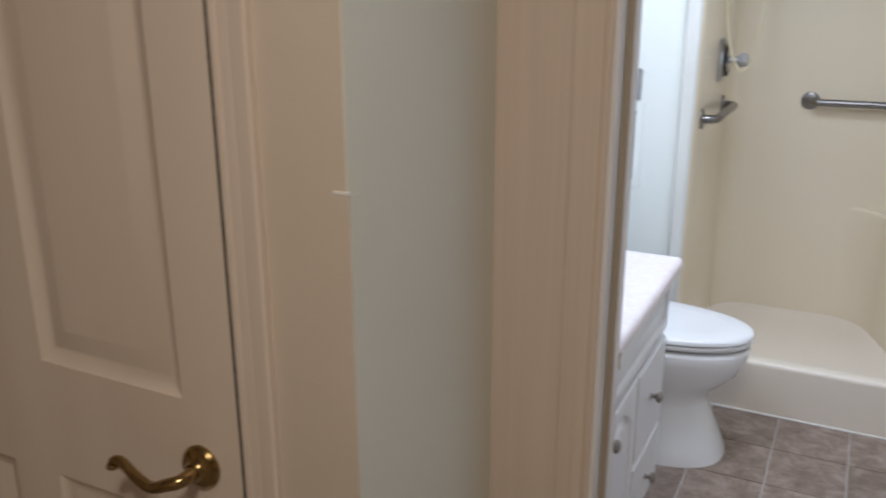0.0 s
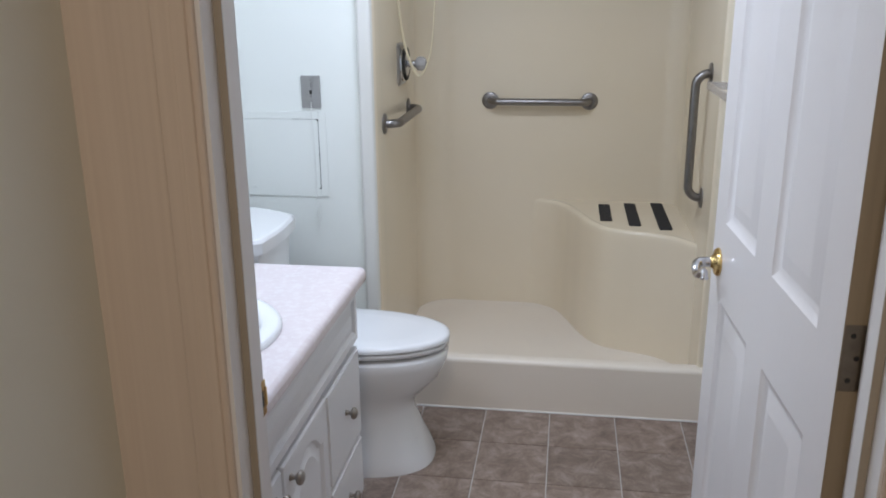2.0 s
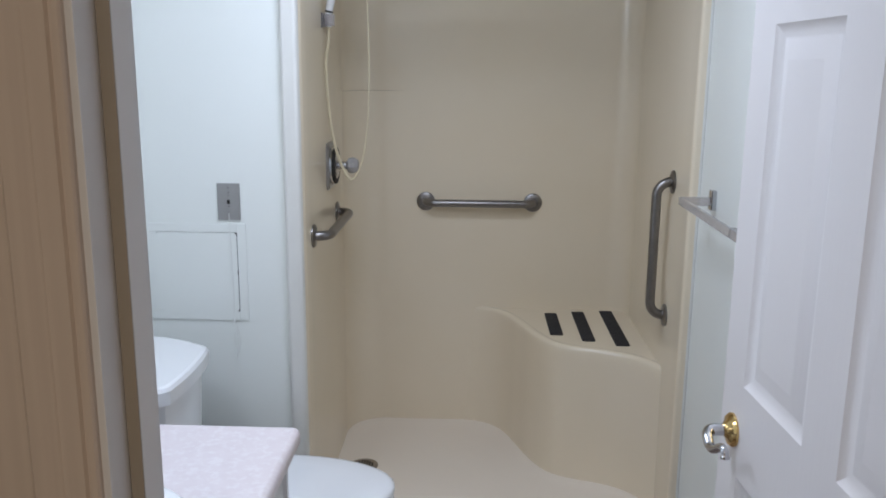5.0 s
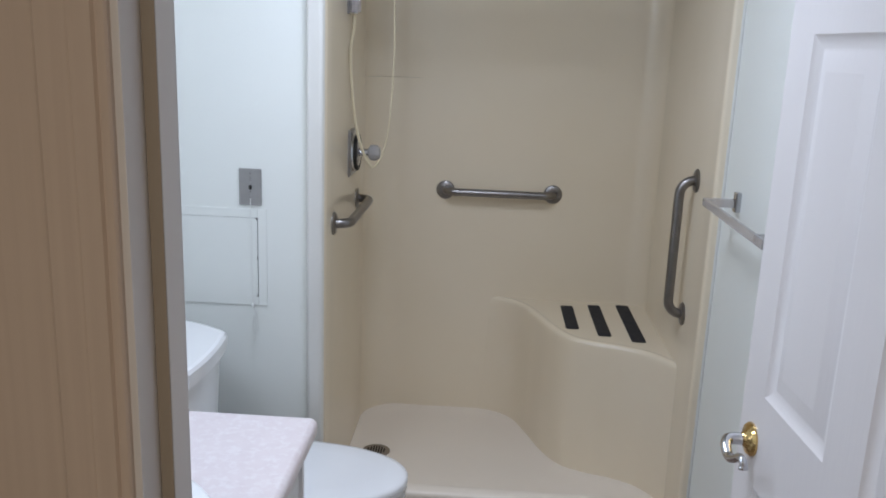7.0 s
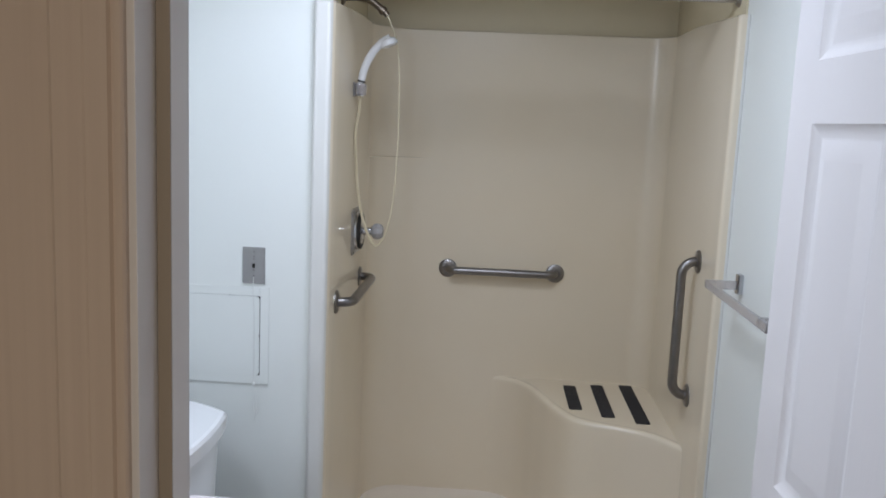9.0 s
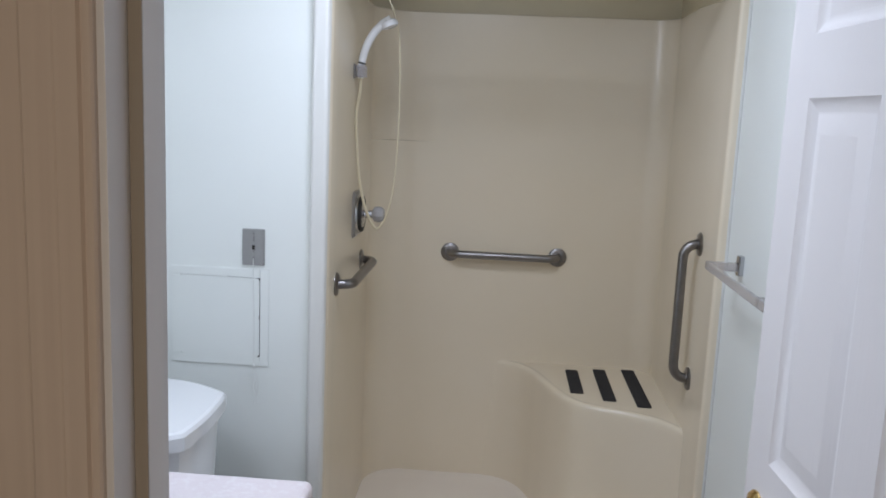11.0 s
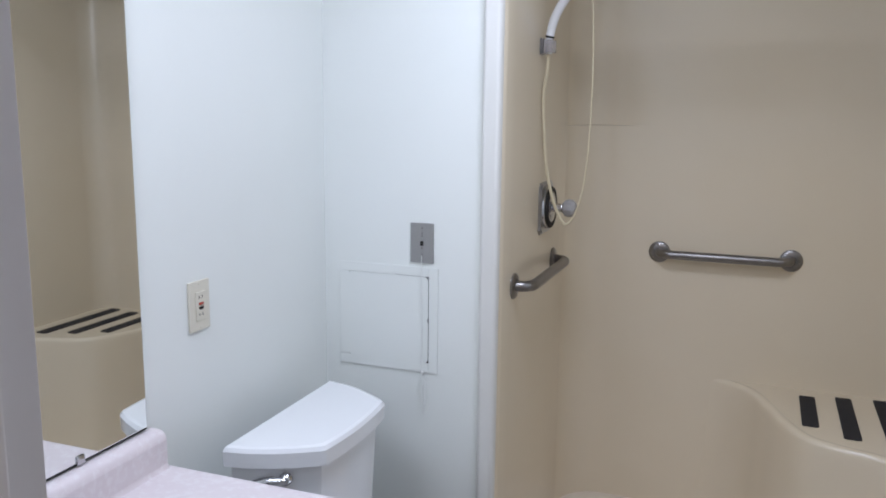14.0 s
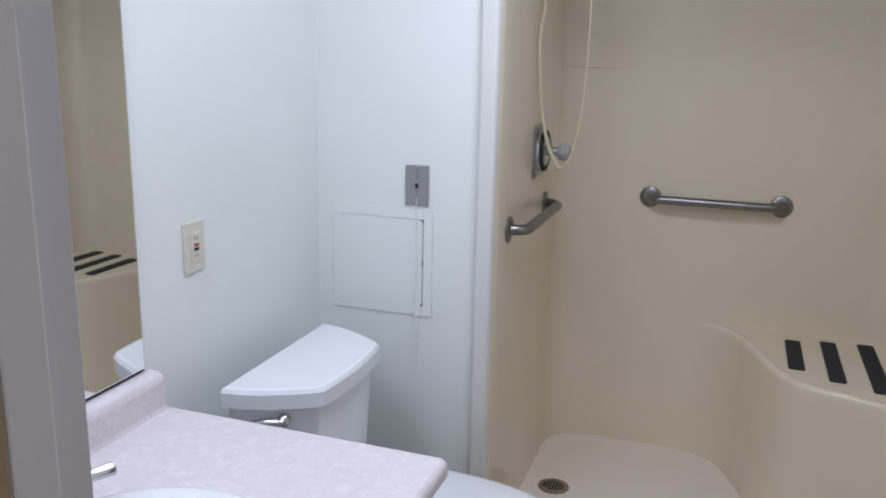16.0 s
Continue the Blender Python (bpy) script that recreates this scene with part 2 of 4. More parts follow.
ALCOVE_BACK = 0.955

# ---- structure ----
structure("wall_partition", boxed(WEST - 0.1, 0.0, 0.0, ALCOVE_BACK + 0.1, 0, CEIL), bath_paint, "white painted wall beside the shower, holding a pull-cord plate", "wall")
structure("wall_west", boxed(WEST - 0.1, WEST, SOUTH_OUT, 0.0, 0, CEIL), bath_paint, "white painted bathroom wall behind vanity and toilet", "wall")
structure("wall_east", boxed(EAST, EAST + 0.1, SOUTH_OUT + 0.005, ALCOVE_BACK + 0.1, 0, CEIL), bath_paint, "white painted bathroom wall behind the open door", "wall")
structure("wall_shower_back", boxed(0.0, EAST, ALCOVE_BACK, ALCOVE_BACK + 0.1, 0, CEIL), alcove_paint, "yellowish painted wall above the shower surround", "wall")
structure("wall_shower_side", boxed(0.0005, 0.006, 0.02, ALCOVE_BACK, 1.9, CEIL), alcove_paint, "yellowish painted side wall above the shower surround", "wall")
structure("wall_shower_side", boxed(EAST - 0.006, EAST - 0.0005, 0.02, ALCOVE_BACK, 1.96, CEIL), alcove_paint, "yellowish painted side wall above the shower surround", "wall")
# Header added out of view, its height chosen to shade the wall above the surround.
structure("unseen_header", boxed(0.0, EAST, 0.0, 0.10, 2.25, CEIL), bath_paint, "unseen white header added to shade the upper shower walls", "wall")

bm = bmesh.new()
box(bm, WEST, JAMB_W - 0.02, SOUTH_OUT + 0.004, SOUTH_IN, 0, CEIL)
box(bm, JAMB_E + 0.02, EAST, SOUTH_OUT + 0.004, SOUTH_IN, 0, CEIL)
box(bm, JAMB_W - 0.02, JAMB_E + 0.02, SOUTH_OUT + 0.004, SOUTH_IN, 2.07, CEIL)
structure("wall_south_inner", bm, bath_paint, "white painted bathroom face of the doorway wall", "wall")
bm = bmesh.new()
box(bm, HALL_W, JAMB_W - 0.02, SOUTH_OUT, SOUTH_OUT + 0.0035, 0, CEIL)
box(bm, JAMB_E + 0.02, 2.6, SOUTH_OUT, SOUTH_OUT + 0.0035, 0, CEIL)
box(bm, JAMB_W - 0.02, JAMB_E + 0.02, SOUTH_OUT, SOUTH_OUT + 0.0035, 2.07, CEIL)
structure("wall_hall_north", bm, hall_trim, "brown grained hall wall round the bathroom doorway", "wall")
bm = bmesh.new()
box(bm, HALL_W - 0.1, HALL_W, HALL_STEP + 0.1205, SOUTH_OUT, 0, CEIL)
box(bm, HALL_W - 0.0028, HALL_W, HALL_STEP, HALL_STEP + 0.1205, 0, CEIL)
structure("wall_hall_return", bm, return_lit_paint, "short hall wall meeting the doorway wall, spill light in its pale colour", "wall")

DOOR_E, DOOR_W = -0.1075, -0.9905     # the hall door between its jambs
bm = bmesh.new()
box(bm, DOOR_E + 0.018, HALL_W - 0.003, HALL_STEP, HALL_STEP + 0.12, 0, CEIL)
box(bm, -1.6, DOOR_W - 0.018, HALL_STEP, HALL_STEP + 0.12, 0, CEIL)
box(bm, DOOR_W - 0.018, DOOR_E + 0.018, HALL_STEP, HALL_STEP + 0.12, 2.06, CEIL)
structure("wall_hall_west", bm, hall_paint, "beige painted hall wall with a closed panelled door", "wall")
structure("wall_closet_back", boxed(DOOR_W - 0.05, DOOR_E + 0.05, HALL_STEP + 0.13, HALL_STEP + 0.15, 0, CEIL), hall_paint, "plain wall closing the space behind the hall door", "wall")
bm = bmesh.new()
box(bm, -1.7, -1.6, -4.6, HALL_STEP, 0, CEIL)
box(bm, -1.6, 2.6, -4.7, -4.6, 0, CEIL)
box(bm, 2.6, 2.7, -4.6, SOUTH_OUT, 0, CEIL)
structure("wall_hall_south", bm, hall_paint, "plain beige walls closing the hall behind the walker", "wall")
structure("ceiling", boxed(-1.7, 2.7, -4.7, 1.1, CEIL, CEIL + 0.08), ceiling_paint, "plain white ceiling", "ceiling")
structure("floor_hall", boxed(-1.7, 2.7, -4.7, SOUTH_OUT, -0.08, 0.0), carpet, "plain brown carpet on the hall floor", "floor")
floor = structure("floor", boxed(WEST, EAST, SOUTH_OUT, 0.96, -0.08, -0.003), grout, "slate-look brown vinyl tile floor with pale joints", "floor")
structure("threshold", boxed(JAMB_W - 0.02, JAMB_E + 0.02, SOUTH_OUT - 0.01, SOUTH_OUT + 0.03, -0.003, 0.006, bevel=0.003), nickel, "thin metal strip between carpet and tiles", "trim")


# ---- doors and their frames ----
def casing(bm, inner, outward, face, z0, z1, vertical=True, span=None):
    """A moulded casing strip, 57 mm wide, stepped towards the opening. outward is +1 or -1 along x; it stands off the face towards -y."""
    steps = [(0.0, 0.0), (0.0, 0.006), (0.002, 0.0080), (0.0065, 0.0085), (0.0080, 0.0050), (0.0105, 0.0048), (0.0125, 0.0078), (0.024, 0.0090), (0.030, 0.0086),
             (0.0315, 0.0096), (0.045, 0.0118), (0.054, 0.0125), (0.057, 0.0105), (0.057, 0.0)]
    if vertical:
        loft(bm, [[Vector((inner + outward * d, face - h, z)) for d, h in steps] for z in (z0, z1)])
    else:
        loft(bm, [[Vector((x, face - h, z0 + d)) for d, h in steps] for x in span])
    return bm


frame_1 = tagged(new("door_frame"), "white painted frame round the bathroom doorway", "door frame", kind="structure")
for name, x0, x1 in (("jamb", JAMB_W - 0.019, JAMB_W), ("jamb", JAMB_E, JAMB_E + 0.019)):
    part(name, boxed(x0, x1, SOUTH_OUT - 0.0005, SOUTH_IN + 0.0005, 0, 2.05, bevel=0.0012), trim_paint, frame_1)
part("head_jamb", boxed(JAMB_W, JAMB_E, SOUTH_OUT - 0.0005, SOUTH_IN + 0.0005, 2.04, 2.058, bevel=0.0012), trim_paint, frame_1)
part("stop", boxed(JAMB_W, JAMB_W + 0.012, -1.8335, -1.798, 0, 2.04, bevel=0.0025), trim_paint, frame_1)
part("stop", boxed(JAMB_E - 0.012, JAMB_E, -1.8335, -1.798, 0, 2.04, bevel=0.0025), trim_paint, frame_1)
part("stop", boxed(JAMB_W + 0.012, JAMB_E - 0.012, -1.8335, -1.798, 2.028, 2.04, bevel=0.0025), trim_paint, frame_1)
# Thin strips on the stops' hall side, their brown darkened to carry the shade.
part("stop_face", boxed(JAMB_W + 0.0004, JAMB_W + 0.0122, -1.8360, -1.8337, 0, 2.028, bevel=0.0008), stop_shade_brown, frame_1, "brown face towards the hall, shade put into its colour")
part("stop_face", boxed(JAMB_E - 0.0122, JAMB_E - 0.0004, -1.8360, -1.8337, 0, 2.028, bevel=0.0008), stop_shade_brown, frame_1, "brown face towards the hall, shade put into its colour")
part("casing", casing(bmesh.new(), JAMB_W - 0.0065, -1, SOUTH_OUT, 0, 2.05), hall_trim, frame_1, angle=20)
part("casing", casing(bmesh.new(), JAMB_E + 0.004, 1, SOUTH_OUT, 0, 2.05), hall_trim, frame_1, angle=20)
part("casing", casing(bmesh.new(), 0, 1, SOUTH_OUT, 2.053, 0, False, (JAMB_W - 0.061, JAMB_E + 0.061)), hall_trim, frame_1, angle=20)
bm = bmesh.new()
box(bm, JAMB_W - 0.0005, JAMB_W + 0.0018, -1.786, -1.7575, 0.872, 0.93, bevel=0.0006)
tube(bm, [(JAMB_W + 0.001, -1.7585, 0.886 + 0.03 * k / 6) for k in range(7)], 0.003, 8)
strike = part("strike_plate", bm, brass, frame_1, "small brass strike plate")
part("latch_hole", boxed(JAMB_W + 0.0015, JAMB_W + 0.0024, -1.780, -1.768, 0.889, 0.915), dark, strike)


def panel_part(width, height, x0, z0, thick):
    """One moulded panel in the door's own axes: x along the door, y through it, z up; sunk round a raised field, on both faces."""
    bm = bmesh.new()
    for sign in (-1, 1):
        rings = []
        for inset, depth in ((0.0, 0.0), (0.003, 0.0025), (0.019, 0.0085), (0.023, 0.0095), (0.026, 0.0095), (0.030, 0.0085), (0.056, 0.0020), (0.060, 0.0015)):
            y = sign * (thick / 2 - depth)
            a, b, c, d = x0 + inset, x0 + width - inset, z0 + inset, z0 + height - inset
            rings.append([Vector((a, y, c)), Vector((b, y, c)), Vector((b, y, d)), Vector((a, y, d))])
        rows = [[bm.verts.new(p) for p in ring] for ring in rings]
        for r, s in zip(rows, rows[1:]):
            for i in range(4):
                bm.faces.new((r[i], r[(i + 1) % 4], s[(i + 1) % 4], s[i]))
        bm.faces.new(rows[-1])
    return bm


def panelled_door(name, width, height, rows, label, stile, mid, paint):
    """A six-panel door, hinge edge at x = 0, leaf through y = +-17 mm. rows: (bottom, top) of each row of panels."""
    thick = 0.035
    door = new(name)
    tagged(door, label, "door", kind="structure")
    bm = bmesh.new()
    panel = (width - 2 * stile - mid) / 2
    left, right = stile, stile + panel + mid
    box(bm, 0, stile, -thick / 2, thick / 2, 0.008, height)
    box(bm, width - stile, width, -thick / 2, thick / 2, 0.008, height)
    box(bm, stile + panel, right, -thick / 2, thick / 2, 0.008, height)
    edges = [0.008, *(z for row in rows for z in row), height]
    for a, b in zip(edges[::2], edges[1::2]):
        for x in (left, right):
            box(bm, x, x + panel, -thick / 2, thick / 2, a, b)
    bmesh.ops.remove_doubles(bm, verts=bm.verts, dist=1e-5)
    made = [("leaf", finish("leaf", bm, paint, False))]
    for z0, z1 in rows:
        for x in (left, right):
            made.append(("panel", finish("panel", panel_part(panel, z1 - z0, x, z0, thick), paint, True, 25)))
    for _, ob in made:
        ob.parent = door
    return door


def lever_handle(door, x, z, side, metal, rose_metal, flip=-1, height=0.0, scroll=True):
    """A scrolled lever on a round rose. side: +1 or -1, the face of the door; flip: the way the lever runs along the door."""
    y = side * 0.0175
    handle = finish("handle", lathe(bmesh.new(), [(0.0, 0), (0.033, 0), (0.033, 0.004), (0.029, 0.009), (0.018, 0.012), (0.014, 0.016), (0.012, 0.02), (0, 0.02)],
                                    (x, y, z), (0, side, 0)), rose_metal)
    handle.parent = door
    tagged(handle, "round polished rose with a curved lever")
    pts = [(x, y + side * 0.014, z), (x, y + side * 0.042, z - 0.001), (x + flip * 0.018, y + side * 0.054, z - 0.006), (x + flip * 0.045, y + side * 0.056, z - 0.016),
           (x + flip * 0.072, y + side * 0.056, z - 0.006), (x + flip * 0.098, y + side * 0.055, z + 0.010), (x + flip * 0.113, y + side * 0.055, z + 0.008),
           (x + flip * 0.117, y + side * 0.055, z - 0.004)]
    path = smooth_path(pts, 6)
    n = len(path) - 1
    radii = [0.0125 - 0.0055 * (i / n) + (0.002 if i > n - 3 else 0) for i in range(n + 1)]
    lever = finish("lever", tube(bmesh.new(), path, radii, 14, 0.85), metal)
    lever.parent = handle
    return handle


# bathroom door, standing open along the east wall
DOOR_ROWS = [(0.22, 0.835), (1.016, 1.668), (1.774, 1.930)]
door_1 = panelled_door("door_1", 0.814, 2.03, DOOR_ROWS, "white six-panel bathroom door standing open", 0.100, 0.115, door_paint)
edge = finish("hinge_edge", boxed(-0.0012, -0.0002, -0.0172, 0.0172, 0.01, 2.028), raw_wood, False)
edge.parent = door_1
tagged(edge, "bare wooden hinge edge")
lever_handle(door_1, 0.748, 0.916, 1, chrome, brass, -1)
lever_handle(door_1, 0.748, 0.916, -1, chrome, brass, -1)
for z in (0.25, 1.013, 1.78):
    bm = bmesh.new()
    box(bm, -0.0030, -0.0013, -0.016, 0.0165, z - 0.05, z + 0.05, bevel=0.0006)
    tube(bm, [(-0.004, -0.0225, z - 0.052), (-0.004, -0.0225, z + 0.052)], 0.0062, 12)
    hinge = finish("hinge", bm, bronze)
    hinge.parent = door_1
    tagged(hinge, "dark bronze butt hinge")
    for k, dz in enumerate((-0.034, 0.0, 0.034)):
        screw = finish("screw", lathe(bmesh.new(), [(0, 0), (0.0042, 0), (0.003, 0.0012), (0, 0.0012)], (-0.0029, 0.004 if k != 1 else -0.004, z + dz), (-1, 0, 0), 12), dark)
        screw.parent = hinge
door_1.matrix_world = Matrix.Translation((1.1355, -1.752, 0)) @ Matrix.Rotation(radians(92.75), 4, "Z")

# hall door, closed
door_2 = panelled_door("door_2", 0.877, 2.03, [(0.22, 0.765), (0.966, 1.64), (1.76, 1.925)], "cream six-panel hall door, closed", 0.100, 0.105, hall_door)
lever_handle(door_2, 0.803, 0.866, -1, dark_brass, dark_brass, -1)
door_2.matrix_world = Matrix.Translation((DOOR_W + 0.002, HALL_STEP + 0.0215, 0))
frame_2 = tagged(new("door_frame"), "cream painted frame round the hall door", "door frame", kind="structure")
for x0, x1 in ((DOOR_E + 0.0025, DOOR_E + 0.0175), (DOOR_W - 0.0175, DOOR_W - 0.0005)):
    part("jamb", boxed(x0, x1, HALL_STEP - 0.0005, HALL_STEP + 0.1205, 0, 2.045, bevel=0.0012), hall_door, frame_2)
part("head_jamb", boxed(DOOR_W, DOOR_E, HALL_STEP - 0.0005, HALL_STEP + 0.1205, 2.04, 2.058, bevel=0.0012), hall_door, frame_2)
part("stop", boxed(DOOR_E - 0.010, DOOR_E + 0.0025, HALL_STEP + 0.046, HALL_STEP + 0.07, 0, 2.04, bevel=0.002), hall_door, frame_2)
part("casing", casing(bmesh.new(), DOOR_E + 0.010, 1, HALL_STEP, 0, 2.05), hall_door, frame_2, angle=20)
part("casing", casing(bmesh.new(), DOOR_W - 0.010, -1, HALL_STEP, 0, 2.05), hall_door, frame_2, angle=20)
part("casing", casing(bmesh.new(), 0, 1, HALL_STEP, 2.053, 0, False, (DOOR_W - 0.067, DOOR_E + 0.067)), hall_door, frame_2, angle=20)
# Near-black strip beside the leaf stands in for the shade in its gap.
part("gap_shade", boxed(DOOR_E - 0.0050, DOOR_E + 0.0022, HALL_STEP + 0.003, HALL_STEP + 0.012, 0, 2.035), dark, frame_2, "dark strip painted as the shade in the door gap")

# corner guard on the hall's outer corner, painted over with the walls
guard = tagged(new("corner_guard"), "slim painted guard strip on the hall corner", "corner guard", kind="structure")
part("guard_leg", boxed(HALL_W - 0.020, HALL_W + 0.0014, HALL_STEP - 0.0014, HALL_STEP - 0.0002, 0.1, 1.290, bevel=0.0005), hall_paint, guard)
part("guard_leg", boxed(HALL_W + 0.0002, HALL_W + 0.0014, HALL_STEP + 0.0001, HALL_STEP + 0.020, 0.1, 1.290, bevel=0.0005), return_lit_paint, guard)
part("guard_cap", boxed(HALL_W - 0.020, HALL_W + 0.0018, HALL_STEP - 0.0018, HALL_STEP + 0.004, 1.2902, 1.2945, bevel=0.0006), trim_paint, guard, "pale upper end")

# baseboards
structure("baseboard", boxed(EAST - 0.012, EAST - 0.0005, SOUTH_IN + 0.001, -0.055, 0, 0.085, bevel=0.003), trim_paint, "white painted baseboard behind the open door", "baseboard")
structure("baseboard", boxed(WEST + 0.0005, -0.002, -0.012, -0.0005, 0, 0.085, bevel=0.003), trim_paint, "white painted baseboard under the access panel", "baseboard")
structure("baseboard", boxed(HALL_W + 0.0005, HALL_W + 0.012, HALL_STEP, SOUTH_OUT, 0, 0.085, bevel=0.003), trim_paint, "painted baseboard in the hall", "baseboard")

# ---- shower stall ----
IN_W, IN_E, IN_N, LIP = 0.060, 1.226, 0.910, 1.985
stall = thing("shower_stall", "almond fibreglass shower stall with moulded corner seat", "shower", (0.63, 0.4, 0))


def stall_outline(z):
    """The stall's inner outline from one front flange round to the other, with a shallow niche high in one corner."""
    deep = max(0.0, (1.95 - z) / 0.45) if z > 1.4995 else 0.0
    pts = [(0.002, 0.02), (0.002, -0.010), (0.006, -0.014), (0.044, -0.014), (0.052, -0.011), (0.058, -0.003), (IN_W, 0.012)]
    pts += [(IN_W, 0.012 + 0.72 * k / 10) for k in range(1, 10)]
    r = 0.165
    for k in range(13):
        a = math.pi - math.pi / 2 * k / 12
        push = 0.016 * deep * math.sin(math.pi * min(1, (k + 1) / 11) / 2)
        pts.append((IN_W + r + r * math.cos(a) - push * (1 if k < 8 else (12 - k) / 5), IN_N - r + r * math.sin(a) + push * (1 if k > 4 else k / 5)))
    for k in range(1, 13):
        x = IN_W + r + (IN_E - IN_W - r - 0.095) * k / 13
        pts.append((x, IN_N + (0.016 * deep * max(0, 1 - max(0, x - 0.15) / 0.12) if x < 0.27 else 0)))
    r = 0.095
    for k in range(13):
        a = math.pi / 2 - math.pi / 2 * k / 12
        pts.append((IN_E - r + r * math.cos(a), IN_N - r + r * math.sin(a)))
    pts += [(IN_E, 0.012 + 0.80 * k / 10) for k in range(9, -1, -1)]
    pts += [(IN_E - 0.001, -0.004), (IN_E + 0.002, -0.011), (IN_E + 0.007, -0.014), (EAST - 0.004, -0.014), (EAST - 0.002, -0.010), (EAST - 0.002, 0.02)]
    return pts


bm = bmesh.new()
levels = [0.06, 0.5, 1.0, 1.499, 1.500, 1.6, 1.7, 1.8, 1.9, 1.95, 1.972, 1.982]


def lifted(y, z):
    """The rim climbs a little towards the back."""
    return z + (0.026 * min(1, max(0, y - 0.02) / 0.5) if z > 1.96 else 0)


rings = [[Vector((x, y, lifted(y, z))) for x, y in stall_outline(z)] for z in levels]
top = []
for x, y in stall_outline(LIP):
    ox = 0.004 if x < 0.1 else (-0.004 if x > 1.18 else 0)
    top.append(Vector((x - ox, y + (0.004 if y > 0.85 else 0), lifted(y, LIP))))
rings.append(top)
back = []
for x, y in stall_outline(LIP):
    side_out = 0.006 if x < 0.3 and y < 0.88 else (EAST - 0.002 if x > 1.0 and y < 0.88 else x)
    back.append(Vector((side_out if y > 0.02 else x, max(y, 0.02) if y < 0.88 else ALCOVE_BACK - 0.002, lifted(y, LIP) + 0.001)))
rings.append(back)
loft(bm, rings, closed=False, caps=False)
part("surround", bm, gelcoat, stall, "glossy almond surround panels", angle=50, flats=False)

ledge = [Vector((x, y, 1.5004)) for x, y in stall_outline(1.499) if 0.075 < x < 0.28 and y > 0.85]
part("ledge_line", tube(bmesh.new(), ledge, [0.0016 - 0.0012 * i / (len(ledge) - 1) for i in range(len(ledge))], 6), grime, stall, "brownish dirt line along the niche ledge")

part("sealant", tube(bmesh.new(), [(EAST - 0.004, -0.010, z) for z in (0.206, 0.8, 1.4, LIP)], 0.0065, 8), strip_plastic, stall, "pale sealant bead beside the wall")

bm = bmesh.new()
box(bm, 0.001, 0.056, -0.031, -0.0135, 0.206, LIP, bevel=0.0)
bmesh.ops.bevel(bm, geom=[e for e in bm.edges if all(v.co.y < -0.03 for v in e.verts)], offset=0.0165, segments=8, affect="EDGES", profile=0.5)
part("corner_trim", bm, strip_plastic, stall, "white trim strip along the front edge")

# seat front: an S-shaped wall with a rolled edge, and its top
S_POINTS = [(0.42, 0.946, 0), (0.52, 0.941, 0), (0.618, 0.921, 0), (0.69, 0.876, 0), (0.742, 0.808, 0), (0.785, 0.70, 0), (0.835, 0.56, 0), (0.895, 0.455, 0), (0.98, 0.408, 0), (1.07, 0.378, 0), (1.16, 0.325, 0), (1.235, 0.225, 0), (1.28, 0.12, 0)]
S_PATH = smooth_path(S_POINTS, 7)
SEAT_Z, PAN_Z = 0.598, 0.075


def seat_ring(offset, z):
    """The seat's outline, moved into the stall by an offset."""
    out = []
    for i, p in enumerate(S_PATH):
        along = (S_PATH[min(i + 1, len(S_PATH) - 1)] - S_PATH[max(i - 1, 0)]).normalized()
        out.append(Vector((p.x + along.y * offset, p.y - along.x * offset, z)))
    return out


bm = bmesh.new()
rings = [seat_ring(0.030, PAN_Z - 0.01), seat_ring(0.026, PAN_Z + 0.02), seat_ring(0.022, 0.30), seat_ring(0.020, SEAT_Z - 0.030), seat_ring(0.019, SEAT_Z - 0.012),
         seat_ring(0.016, SEAT_Z - 0.003), seat_ring(0.009, SEAT_Z + 0.0015), seat_ring(-0.002, SEAT_Z + 0.002), seat_ring(-0.016, SEAT_Z - 0.002)]
rings.append([Vector((p.x + (IN_E - p.x) * 0.5, p.y + (IN_N - p.y) * 0.5, SEAT_Z - 0.002)) for p in S_PATH])
rings.append([Vector((IN_E + 0.002, IN_N + 0.002, SEAT_Z - 0.001)) for p in S_PATH])
loft(bm, rings, closed=False, caps=False)
seat = part("corner_seat", bm, gelcoat, stall, "moulded corner seat", angle=60)
for x0, x1, y0, y1 in ((0.879, 0.929, 0.545, 0.835), (0.993, 1.043, 0.478, 0.862), (1.111, 1.163, 0.430, 0.880)):
    bm = bmesh.new()
    box(bm, x0, x1, y0, y1, SEAT_Z - 0.003, SEAT_Z + 0.001)
    upright = [e for e in bm.edges if abs(e.verts[0].co.z - e.verts[1].co.z) > 0.002]
    bmesh.ops.bevel(bm, geom=upright, offset=0.009, segments=3, affect="EDGES", profile=0.5)
    part("grip_strip", bm, rubber, seat, "black non-slip strip")

# pan with its kerb: a moulded sheet, coved against the walls and the seat
CURB_ROWS = [(-0.046, -0.002), (-0.0455, 0.08), (-0.0448, 0.188), (-0.0435, 0.1965), (-0.0395, 0.2018), (-0.033, 0.2042), (-0.018, 0.205), (0.000, 0.2048), (0.010, 0.2030), (0.018, 0.1985),
             (0.026, 0.188), (0.036, 0.162), (0.050, 0.126), (0.068, 0.101), (0.090, 0.0885), (0.128, 0.083)]


